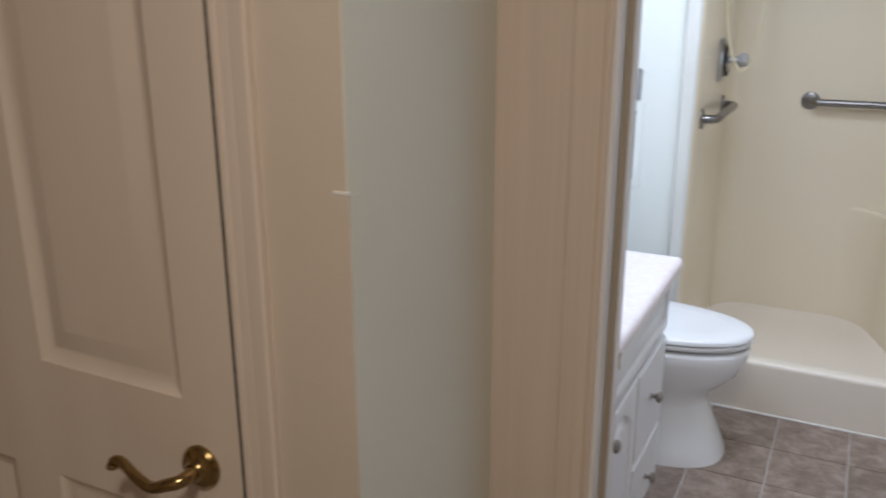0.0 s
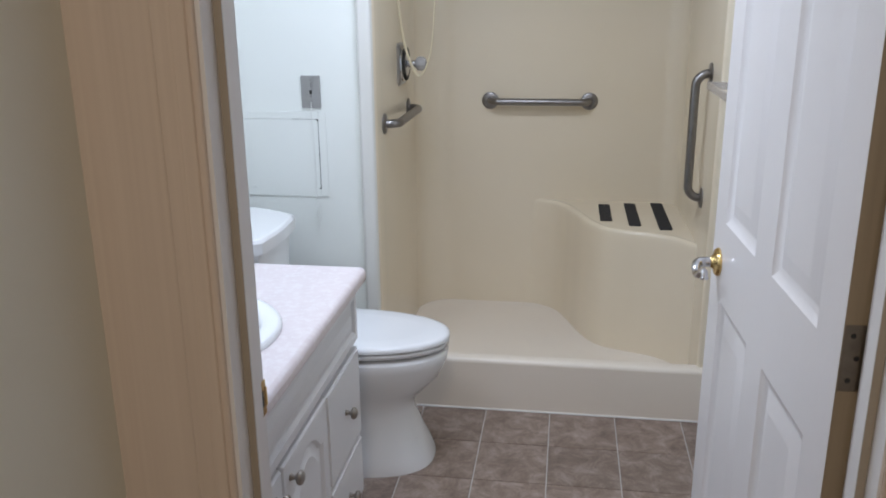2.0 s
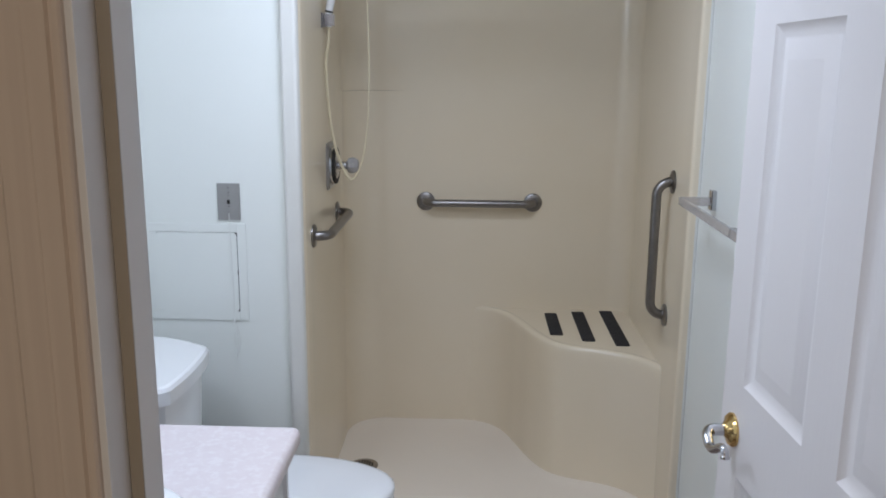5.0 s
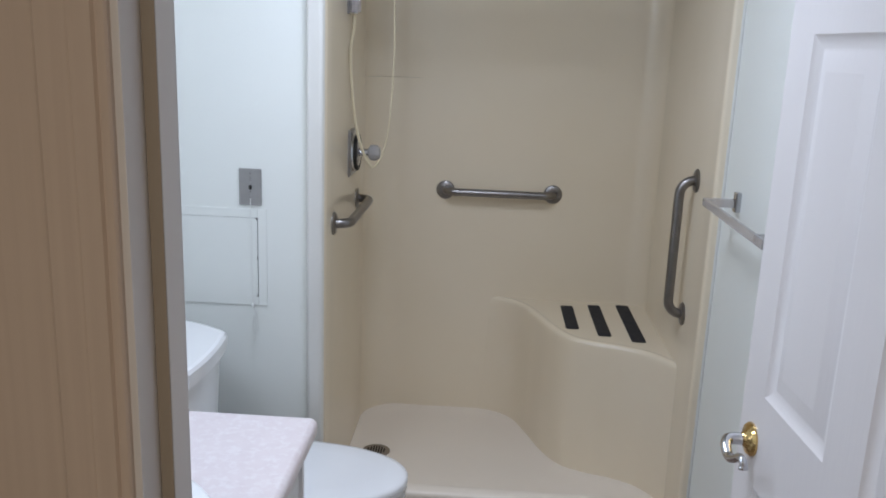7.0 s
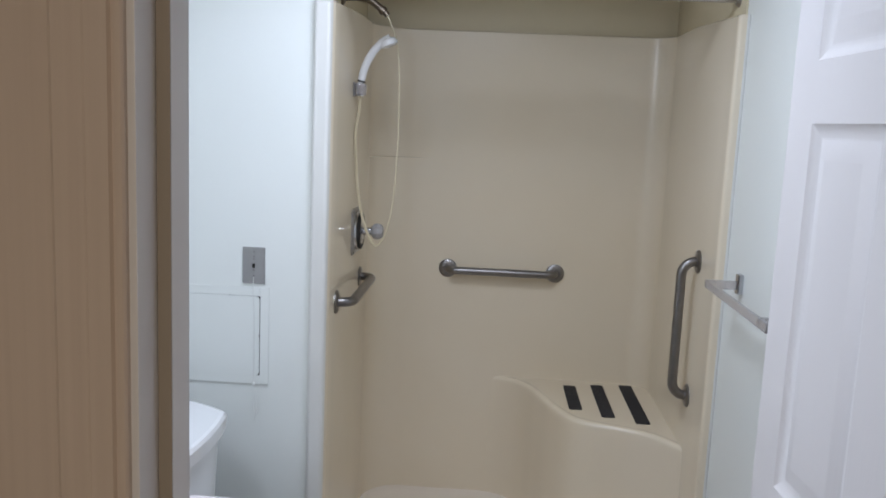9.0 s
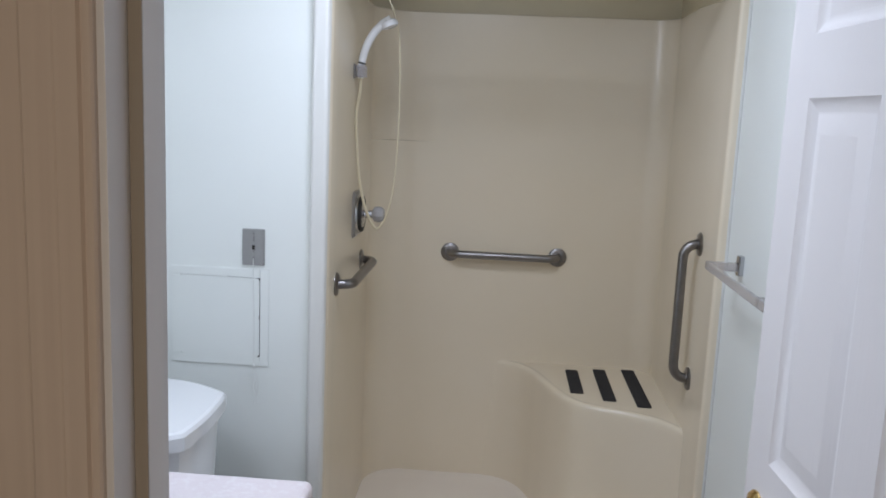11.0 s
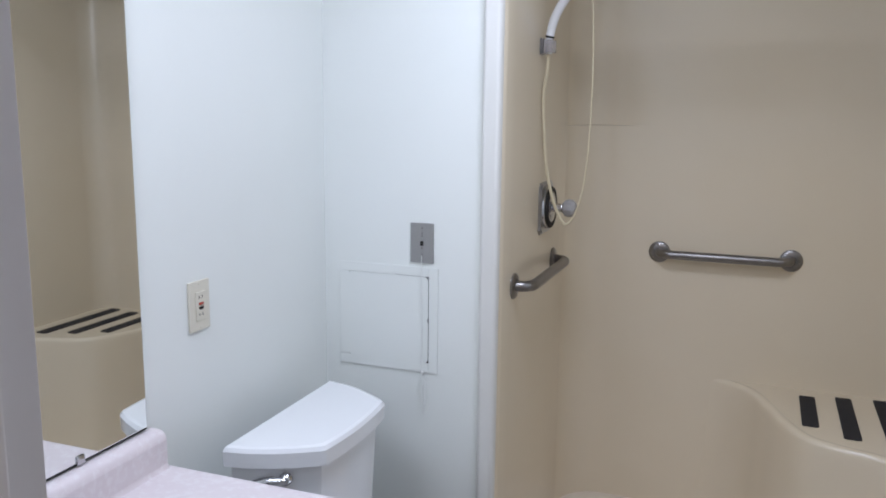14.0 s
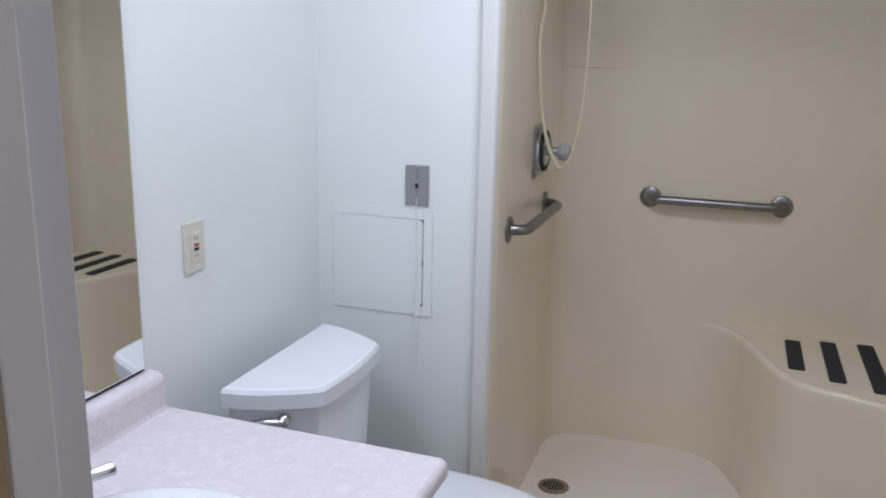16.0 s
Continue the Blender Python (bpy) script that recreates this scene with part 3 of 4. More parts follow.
def pan_height(x, y):
    dist = min(x - IN_W, IN_N - y, IN_E - x)
    big = 0.27
    if x < IN_W + big and y > IN_N - big:
        dist = big - math.hypot(x - IN_W - big, y - IN_N + big)
    for p in S_PATH:
        d = math.hypot(p.x - x, p.y - y) - 0.026
        if x - p.x > 0.02 and y > p.y:
            d = -0.01
        dist = min(dist, d)
    cove = 0.085
    rise = 0.0 if dist >= cove else (0.009 * ((cove - max(dist, 0)) / cove) ** 3) + max(0.0, -dist) * 0.06
    run = 0.009 * min(1, math.hypot(x - 0.165, y - 0.485) / 0.7)
    return PAN_Z - 0.006 + run + rise


bm = bmesh.new()
xs = [0.0015] + [IN_W - 0.004 + (IN_E - IN_W + 0.008) * k / 72 for k in range(73)] + [EAST - 0.0015]
rows = []
for y, z in CURB_ROWS:
    rows.append([Vector((x, y, max(z, pan_height(min(max(x, IN_W), IN_E), y)) if y > 0.10 else z)) for x in xs])
for k in range(1, 53):
    y = 0.128 + (IN_N + 0.004 - 0.128) * k / 52
    rows.append([Vector((x, y, pan_height(min(max(x, IN_W), IN_E), min(y, IN_N)))) for x in xs])
loft(bm, rows, closed=False, caps=False)
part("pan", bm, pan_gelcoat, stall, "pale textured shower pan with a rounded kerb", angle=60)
drain = part("drain", lathe(bmesh.new(), [(0, -0.004), (0.054, -0.004), (0.054, 0.001), (0.049, 0.003), (0, 0.0026)], (0.167, 0.482, PAN_Z - 0.004), (0, 0, 1)), nickel, stall, "round metal drain cover")
for k in range(-3, 4):
    half = 0.034 if abs(k) < 2 else (0.026 if abs(k) == 2 else 0.016)
    part("slot", boxed(0.167 + k * 0.0105 - 0.003, 0.167 + k * 0.0105 + 0.003, 0.482 - half, 0.482 + half, PAN_Z - 0.002, PAN_Z - 0.0003), dark, drain)
part("caulk_bead", tube(bmesh.new(), [(0.0 + 1.25 * k / 20, -0.0475, 0.002) for k in range(21)], 0.004, 8), caulk, stall, "pale caulk bead along the kerb")


# ---- grab bars ----
def grab_bar(a, b, out, label):
    a, b, out = Vector(a), Vector(b), Vector(out)
    along = (b - a).normalized()
    bar = thing("grab_bar", label, "grab bar", a, "shower grab bars")
    reach, bend = 0.052, 0.045
    pts = [a + out * 0.006, a + out * (reach - bend)]
    for k in range(1, 9):
        t = math.pi / 2 * k / 8
        pts.append(a + out * (reach - bend + bend * math.sin(t)) + along * (bend - bend * math.cos(t)))
    for k in range(8, 0, -1):
        t = math.pi / 2 * k / 8
        pts.append(b + out * (reach - bend + bend * math.sin(t)) - along * (bend - bend * math.cos(t)))
    pts += [b + out * (reach - bend), b + out * 0.006]
    part("rail", tube(bmesh.new(), pts, 0.0158, 18), steel, bar)
    for p in (a, b):
        flange = part("flange", lathe(bmesh.new(), [(0, 0), (0.038, 0), (0.038, 0.004), (0.034, 0.0075), (0.020, 0.010), (0, 0.010)], p, out), steel, bar)
        for k in range(3):
            side = out.orthogonal().normalized()
            spin = Matrix.Rotation(2 * math.pi * k / 3, 3, out) @ side
            part("screw", lathe(bmesh.new(), [(0, 0), (0.0036, 0), (0.0028, 0.0016), (0, 0.0018)], p + out * 0.0078 + spin * 0.0275, out, 10), nickel, flange)
    return bar


grab_bar((0.380, IN_N, 1.050), (0.822, IN_N, 1.050), (0, -1, 0), "level brushed steel grab bar on the shower's back wall")
grab_bar((IN_W, 0.118, 1.055), (IN_W, 0.590, 1.055), (1, 0, 0), "level brushed steel grab bar under the shower valve")
grab_bar((IN_E, 0.206, 0.785), (IN_E, 0.206, 1.235), (-1, 0, 0), "upright brushed steel grab bar beside the shower seat")

# ---- shower fittings ----
valve = thing("shower_valve", "chrome shower valve with a clear acrylic knob", "shower valve", (IN_W, 0.455, 1.247))
bm = bmesh.new()
box(bm, IN_W, IN_W + 0.010, 0.455 - 0.078, 0.455 + 0.078, 1.247 - 0.082, 1.247 + 0.082)
bmesh.ops.bevel(bm, geom=[e for e in bm.edges if abs(e.verts[0].co.x - e.verts[1].co.x) > 0.005], offset=0.012, segments=3, affect="EDGES")
bmesh.ops.bevel(bm, geom=[e for e in bm.edges if all(v.co.x > IN_W + 0.005 for v in e.verts)], offset=0.005, segments=2, affect="EDGES")
plate = part("escutcheon", bm, plate_steel, valve, "square chrome wall plate")
part("bell", lathe(bmesh.new(), [(0, 0.008), (0.070, 0.008), (0.068, 0.014), (0.060, 0.021), (0.044, 0.029), (0.030, 0.032), (0, 0.034)], (IN_W, 0.455, 1.247), (1, 0, 0), 40), chrome, plate)
part("dial_ring", lathe(bmesh.new(), [(0.053, 0.020), (0.064, 0.018), (0.067, 0.022), (0.064, 0.027), (0.057, 0.029), (0.053, 0.027)], (IN_W, 0.455, 1.247), (1, 0, 0), 40), dark, valve, "black dial ring")
part("stem", lathe(bmesh.new(), [(0, 0.02), (0.015, 0.02), (0.013, 0.063), (0, 0.063)], (IN_W, 0.455, 1.247), (1, 0, 0)), chrome, valve)
bm = bmesh.new()
profile = [(0, 0.060), (0.016, 0.061), (0.026, 0.068), (0.029, 0.080), (0.027, 0.092), (0.020, 0.102), (0.008, 0.105), (0, 0.105)]
part("knob", lathe(bm, profile, (IN_W, 0.455, 1.247), (1, 0, 0), 10), knob_plastic, valve, "clear faceted acrylic knob", angle=12)

hand_shower = thing("hand_shower", "white hand shower with a yellowed hose in a clear wall clip", "hand shower", (IN_W, 0.36, 1.757))
part("arm_flange", lathe(bmesh.new(), [(0, 0), (0.029, 0), (0.028, 0.004), (0.016, 0.010), (0, 0.010)], (0.006, 0.39, 2.05), (1, 0, 0)), pipe_bronze, hand_shower)
part("arm_pipe", tube(bmesh.new(), smooth_path([(0.006, 0.39, 2.05), (0.06, 0.39, 2.052), (0.10, 0.39, 2.044), (0.135, 0.39, 2.020), (0.150, 0.39, 2.008)], 6), 0.0122, 14), pipe_bronze, hand_shower)
part("coupling", tube(bmesh.new(), [(0.141, 0.39, 2.0155), (0.152, 0.39, 2.006), (0.153, 0.39, 2.005), (0.163, 0.39, 1.996)], [0.0155, 0.0155, 0.0105, 0.0105], 12), pipe_bronze, hand_shower, "dark bronze hose coupling")
clip = part("wall_clip", boxed(IN_W, 0.066, 0.335, 0.385, 1.718, 1.768, bevel=0.002), clear_plastic, hand_shower, "clear plastic wall clip")
bm = bmesh.new()
box(bm, 0.066, 0.074, 0.352, 0.368, 1.725, 1.761, bevel=0.002)
for y in (0.338, 0.374):
    box(bm, 0.070, 0.100, y, y + 0.008, 1.725, 1.763, bevel=0.002)
part("fork", bm, clear_plastic, clip)
path = smooth_path([(0.082, 0.36, 1.721), (0.084, 0.36, 1.770), (0.096, 0.36, 1.82), (0.120, 0.36, 1.868), (0.150, 0.36, 1.900), (0.180, 0.36, 1.914)], 6)
n = len(path) - 1
part("grip", tube(bmesh.new(), path, [0.0105 + 0.003 * min(1, i / 10) + (0.006 * max(0, (i - n + 8) / 8)) for i in range(n + 1)], 16), white_plastic, hand_shower)
part("collar", tube(bmesh.new(), [(0.0838, 0.36, 1.768), (0.0852, 0.36, 1.774)], 0.0138, 16), dark, hand_shower, "black collar")
axis = Vector((0.38, 0, -0.92))
part("spray_head", lathe(bmesh.new(), [(0, -0.014), (0.013, -0.014), (0.025, -0.007), (0.030, 0.004), (0.029, 0.012), (0.023, 0.015), (0, 0.015)], (0.173, 0.36, 1.905), axis), white_plastic, hand_shower)
path = smooth_path([(0.082, 0.36, 1.723), (0.079, 0.365, 1.67), (0.068, 0.37, 1.590), (0.078, 0.375, 1.42), (0.094, 0.38, 1.32), (0.118, 0.38, 1.248), (0.149, 0.38, 1.206),
                    (0.180, 0.38, 1.250), (0.203, 0.38, 1.355), (0.214, 0.38, 1.546), (0.2115, 0.384, 1.76), (0.200, 0.388, 1.90), (0.163, 0.39, 1.996)], 8)
n = len(path) - 1
part("hose", tube(bmesh.new(), path, [0.0050 - 0.0024 * min(1, max(0, (i / n - 0.45) * 6)) for i in range(n + 1)], 10), hose_plastic, hand_shower, "thin yellowed plastic hose")

rod = thing("curtain_rod", "chrome shower curtain rod over the stall opening", "curtain rod", (0.63, 0.10, 2.045))
part("pole", tube(bmesh.new(), [(0.008, 0.10, 2.045), (0.63, 0.10, 2.045), (EAST - 0.002, 0.10, 2.045)], 0.0125, 18), chrome, rod)
for x, d in ((0.006, 1), (EAST, -1)):
    part("flange", lathe(bmesh.new(), [(0, 0), (0.027, 0), (0.026, 0.006), (0.016, 0.016), (0, 0.016)], (x, 0.10, 2.045), (d, 0, 0)), nickel, rod)

# ---- towel bar on the east wall ----
towel = thing("towel_bar", "clear acrylic towel bar on chrome brackets", "towel bar", (EAST, -0.172, 1.235))
for y in (-0.172, -0.64):
    bm = bmesh.new()
    box(bm, EAST - 0.016, EAST, y - 0.014, y + 0.014, 1.206, 1.262, bevel=0.004)
    mount = part("bracket", bm, chrome, towel, "chrome wall bracket")
    bm = bmesh.new()
    box(bm, 1.160, EAST - 0.016, y - 0.007, y + 0.007, 1.218, 1.242, bevel=0.002)
    part("arm", bm, clear_plastic, mount)
part("bar", boxed(1.156, 1.166, -0.70, -0.162, 1.219, 1.241, bevel=0.002), clear_plastic, towel, "flat clear bar")

# ---- toilet ----
TY = -0.395
toilet = thing("toilet", "white porcelain toilet with its lid closed", "toilet", (0.0, TY, 0))
bm = bmesh.new()
rings = []
for z, back, front, half, p in ((0.0, 0.16, 0.318, 0.180, 2.6), (0.012, 0.16, 0.316, 0.179, 2.6), (0.05, 0.16, 0.300, 0.170, 2.6), (0.12, 0.17, 0.270, 0.152, 2.4), (0.185, 0.19, 0.248, 0.140, 2.3),
                               (0.222, 0.20, 0.250, 0.140, 2.2), (0.258, 0.215, 0.288, 0.150, 2.2), (0.305, 0.235, 0.336, 0.170, 2.2), (0.36, 0.24, 0.360, 0.180, 2.2), (0.390, 0.24, 0.366, 0.183, 2.2),
                               (0.399, 0.238, 0.362, 0.180, 2.2), (0.402, 0.23, 0.352, 0.171, 2.2), (0.403, 0.20, 0.315, 0.135, 2.2)):
    rings.append(superellipse(0.0, TY, back, half, z, p, 48, front))
loft(bm, rings)
bowl = part("bowl", bm, porcelain, toilet, "pedestal bowl with a flared foot", angle=60)
bm = bmesh.new()
loft(bm, [superellipse(0.0, TY, 0.215, h, z, 2.15, 48, f) for z, h, f in ((0.4145, 0.170, 0.356), (0.4155, 0.181, 0.367), (0.418, 0.183, 0.369), (0.426, 0.183, 0.369), (0.430, 0.178, 0.364))])
part("seat", bm, seat_plastic, toilet, angle=50)
bm = bmesh.new()
loft(bm, [superellipse(0.0, TY, 0.215, h, z, 2.15, 48, f) for z, h, f in ((0.4325, 0.176, 0.362), (0.436, 0.184, 0.371), (0.447, 0.184, 0.371), (0.4525, 0.179, 0.366), (0.4555, 0.165, 0.352), (0.457, 0.12, 0.29))])
part("lid", bm, seat_plastic, toilet, angle=50)
for y in (-0.11, 0.11):
    part("bumper", lathe(bmesh.new(), [(0, 0), (0.011, 0), (0.011, 0.013), (0, 0.013)], (0.16, TY + y, 0.402), (0, 0, 1), 12), seat_plastic, toilet)
for y in (-0.075, 0.075):
    part("lid_hinge", boxed(-0.222, -0.19, TY + y - 0.02, TY + y + 0.02, 0.412, 0.452, bevel=0.006), seat_plastic, toilet)
for y in (-0.15, 0.15):
    part("bolt_cap", lathe(bmesh.new(), [(0, 0), (0.014, 0), (0.013, 0.008), (0.007, 0.014), (0, 0.015)], (0.02, TY + y * 0.93 , 0.035), (0, 0, 1), 16), porcelain, toilet)


def tank_outline(grow, z, front_bow=0.012):
    """The tank's plan: flat back, splayed corners, slightly bowed front."""
    x0, xf, ys, yf = -0.392 - grow * 0.4, -0.190 + grow, 0.247 + grow, 0.158 + grow * 0.6
    pts = [(x0, -ys)]
    pts += [(x0 + (xf - x0) * t, -ys + (ys - yf) * t ** 1.7) for t in (0.25, 0.5, 0.75, 0.95)]
    pts += [(xf + front_bow * (1 - (2 * k / 8 - 1) ** 2), -yf * 0.97 + 2 * yf * 0.97 * k / 8) for k in range(9)]
    pts += [(x0 + (xf - x0) * t, ys - (ys - yf) * t ** 1.7) for t in (0.95, 0.75, 0.5, 0.25)]
    pts += [(x0, ys)]
    return [Vector((x, TY - 0.008 + y, z)) for x, y in pts]


bm = bmesh.new()
loft(bm, [tank_outline(-0.035, 0.43), tank_outline(-0.026, 0.44), tank_outline(-0.012, 0.72), tank_outline(-0.010, 0.746)])
part("tank", bm, porcelain, toilet, "tapered porcelain tank", angle=28)
bm = bmesh.new()
loft(bm, [tank_outline(-0.006, 0.746), tank_outline(0.008, 0.750), tank_outline(0.009, 0.786), tank_outline(0.003, 0.795), tank_outline(-0.006, 0.7975)])
part("tank_lid", bm, porcelain, toilet, "heavy tank lid with splayed corners", angle=28)
part("tank_neck", boxed(-0.36, -0.205, TY - 0.10, TY + 0.10, 0.36, 0.435, bevel=0.02), porcelain, toilet)
bm = bmesh.new()
lathe(bm, [(0, 0), (0.016, 0), (0.014, 0.008), (0.008, 0.014), (0, 0.014)], (-0.262, TY - 0.213, 0.722), (0.38, -0.92, 0))
tube(bm, smooth_path([(-0.258, TY - 0.226, 0.722), (-0.268, TY - 0.232, 0.723), (-0.30, TY - 0.240, 0.719), (-0.335, TY - 0.252, 0.708)], 5), [0.009] * 8 + [0.0115] * 8, 12, 0.7)
part("flush_handle", bm, chrome, toilet, "chrome flush handle")

# ---- vanity ----
VX, V_END, V_FAR, C_TOP = 0.150, -0.786, SOUTH_IN + 0.003, 0.794
vanity = thing("vanity_cabinet", "white vanity cabinet with drawers and arched doors", "cabinet", (-0.15, -1.25, 0))
bm = bmesh.new()
box(bm, WEST + 0.003, VX, V_FAR, V_END, 0.095, C_TOP - 0.04, bevel=0.0015)
box(bm, WEST + 0.003, VX - 0.06, V_FAR, V_END - 0.004, 0.0, 0.095)
part("body", bm, cabinet_white, vanity)


def front_panel(y0, y1, z0, z1, arch=False):
    """A cabinet front 18 mm thick with bevelled rim and a raised field, in the plane of the cabinet's face. arch: a rounded top."""
    bm = bmesh.new()
    top, n = z1, 12

    def outline(inset, x, curved):
        a, b, c, d = y0 + inset, y1 - inset, z0 + inset, top - inset
        pts = [(a, c), (b, c)]
        for k in range(n + 1):
            t = k / n
            drop = 0.0
            if curved:
                drop = 0.055 * (1 - math.sin(math.pi * min(1, max(0, (t - 0.08) / 0.84))) ** 0.75)
            pts.append((b + (a - b) * t, d - drop))
        return [Vector((x, y, z)) for y, z in pts]

    rings = [outline(0, VX + 0.0005, False), outline(0, VX + 0.012, False), outline(0.0035, VX + 0.0175, False), outline(0.012, VX + 0.0185, False)]
    if y1 - y0 > 0.12 and z1 - z0 > 0.1:
        w = 0.042 if z1 - z0 > 0.2 else 0.026
        rings += [outline(w, VX + 0.0185, arch), outline(w + 0.007, VX + 0.0095, arch), outline(w + 0.014, VX + 0.0095, arch), outline(w + 0.034, VX + 0.0175, arch)]
    loft(bm, rings)
    return bm


def knob(parent, y, z):
    part("knob", lathe(bmesh.new(), [(0, 0), (0.009, 0), (0.0075, 0.003), (0.005, 0.009), (0.006, 0.013), (0.0145, 0.018), (0.0165, 0.023), (0.0145, 0.028), (0.008, 0.0315), (0, 0.032)],
                             (VX + 0.018, y, z), (1, 0, 0), 20), nickel, parent, "aged nickel knob")


part("apron", front_panel(-1.715, -0.792, 0.588, 0.742), cabinet_white, vanity, "long false drawer front", angle=20)
for z0, z1, kz in ((0.302, 0.566, 0.440), (0.105, 0.290, 0.186)):
    bm = bmesh.new()
    box(bm, VX + 0.0005, VX + 0.0185, -1.108, -0.792, z0, z1)
    bmesh.ops.bevel(bm, geom=[e for e in bm.edges if all(v.co.x > VX + 0.01 for v in e.verts)], offset=0.006, segments=2, affect="EDGES")
    drawer = part("drawer_front", bm, cabinet_white, vanity, angle=20)
    knob(drawer, -0.950, kz)
for y0, y1, ky in ((-1.440, -1.118, -1.402), (-1.736, -1.450, -1.494)):
    leaf = part("cabinet_door", front_panel(y0, y1, 0.105, 0.570, True), cabinet_white, vanity, "cabinet door with an arched raised panel", angle=20)
    knob(leaf, ky, 0.525)

# countertop with backsplash; its sink hole is a round cut
SX, SY = -0.120, -1.295
counter = thing("countertop", "pinkish mottled laminate countertop with backsplash", "countertop", (-0.15, -1.25, C_TOP - 0.04))
bm = bmesh.new()
n = 48
x0, x1, y0, y1 = WEST + 0.002, 0.196, V_FAR - 0.001, -0.766


def square_point(a):
    """Where a ray from the sink's centre meets the counter's rim."""
    c, s = math.cos(a), math.sin(a)
    t = min((x1 - SX) / c if c > 1e-9 else 9, (x0 - SX) / c if c < -1e-9 else 9, (y1 - SY) / s if s > 1e-9 else 9, (y0 - SY) / s if s < -1e-9 else 9)
    return SX + c * t, SY + s * t


CORNER = 0.022
corner = math.atan2(y1 - SY, x1 - SX)
angles = sorted([2 * math.pi * k / n for k in range(n)] + [math.atan2(y - SY, x - SX) % (2 * math.pi) for x in (x0, x1) for y in (y0, y1) if (x, y) != (x1, y1)]
                + [corner + 0.010 * k for k in range(-6, 7)])
hole = [Vector((SX + 0.215 * math.cos(a), SY + 0.225 * math.sin(a), 0)) for a in angles]


def rim_point(a, d):
    """The counter's rim with one rounded corner, drawn in by d along its free edges."""
    x, y = square_point(a)
    cx, cy = x1 - CORNER, y1 - CORNER
    if x > cx and y > cy:
        away = Vector((x - cx, y - cy)).normalized() * (CORNER - d)
        return cx + away.x, cy + away.y
    return x - (d if x > x1 - 1e-4 else 0), y - (d if y > y1 - 1e-4 else 0)


def at_z(points, z, d=0.0):
    if points is hole:
        return [Vector((p.x, p.y, z)) for p in points]
    return [Vector((*rim_point(a, d), z)) for a in angles]


rim = angles
loft(bm, [at_z(hole, C_TOP - 0.03), at_z(hole, C_TOP), at_z(rim, C_TOP, 0.014), at_z(rim, C_TOP - 0.002, 0.007), at_z(rim, C_TOP - 0.007, 0.002), at_z(rim, C_TOP - 0.014, 0.0),
          at_z(rim, C_TOP - 0.030, 0.0), at_z(rim, C_TOP - 0.036, 0.003), at_z(rim, C_TOP - 0.039, 0.010), at_z(hole, C_TOP - 0.039)], caps=False)
part("worktop", bm, laminate, counter, "mottled pink laminate with a rolled edge", angle=40)
bm = bmesh.new()
loft(bm, [[Vector((WEST + 0.002 + d, y, C_TOP - 0.001 + h)) for d, h in ((0, 0), (0.046, 0), (0.043, 0.004), (0.041, 0.012), (0.041, 0.064), (0.038, 0.076), (0.030, 0.083), (0.018, 0.0855), (0, 0.0855))]
          for y in (V_FAR - 0.001, -0.790, -0.787)])
part("backsplash", bm, laminate, counter, "rounded laminate backsplash", angle=40)

# sink
sink = thing("sink", "white oval drop-in bathroom sink", "sink", (SX, SY, C_TOP))
bm = bmesh.new()
profile = [(1.0, 0.0), (1.0, 0.006), (0.985, 0.011), (0.95, 0.0135), (0.87, 0.0130), (0.815, 0.0115), (0.785, 0.007), (0.765, -0.002), (0.745, -0.018), (0.705, -0.052), (0.63, -0.094), (0.50, -0.130), (0.30, -0.152), (0.09, -0.160), (0.09, -0.17)]
loft(bm, [[Vector((SX + 0.238 * r * math.cos(2 * math.pi * k / 56) + (0.02 * (1 - r)), SY + 0.248 * r * math.sin(2 * math.pi * k / 56), C_TOP + 0.0005 + h)) for k in range(56)] for r, h in profile], caps=False)
part("basin", bm, porcelain, sink, angle=50)
part("drain_ring", lathe(bmesh.new(), [(0.004, 0), (0.026, 0), (0.026, 0.004), (0.018, 0.005), (0.004, 0.002)], (SX + 0.0185, SY, C_TOP - 0.162), (0, 0, 1)), chrome, sink, "chrome drain ring")

faucet = thing("faucet", "chrome two-lever centreset faucet on the countertop", "faucet", (-0.385, SY, C_TOP))
bm = bmesh.new()
loft(bm, [superellipse(-0.385, SY, a, b, z, 3.2, 36) for z, a, b in ((C_TOP + 0.0005, 0.027, 0.082), (C_TOP + 0.012, 0.027, 0.082), (C_TOP + 0.018, 0.022, 0.077))])
part("base_plate", bm, chrome, faucet)
part("spout", tube(bmesh.new(), smooth_path([(-0.385, SY, C_TOP + 0.015), (-0.385, SY, C_TOP + 0.05), (-0.36, SY, C_TOP + 0.075), (-0.31, SY, C_TOP + 0.078), (-0.262, SY, C_TOP + 0.062)], 6), 0.012, 14), chrome, faucet)
for s in (-1, 1):
    hub = part("handle_hub", lathe(bmesh.new(), [(0, 0), (0.019, 0), (0.018, 0.012), (0.012, 0.024), (0.012, 0.034), (0, 0.036)], (-0.385, SY + s * 0.052, C_TOP + 0.016), (0, 0, 1)), chrome, faucet)
    path = smooth_path([(-0.385, SY + s * 0.052, C_TOP + 0.045), (-0.36, SY + s * 0.075, C_TOP + 0.052), (-0.325, SY + s * 0.112, C_TOP + 0.056), (-0.29, SY + s * 0.148, C_TOP + 0.064), (-0.278, SY + s * 0.162, C_TOP + 0.067)], 5)
    m = len(path)
    part("lever", tube(bmesh.new(), path, [0.007 + 0.0055 * min(1, k / (m - 4)) - (0.004 if k == m - 1 else 0) for k in range(m)], 12, 0.7), chrome, hub)

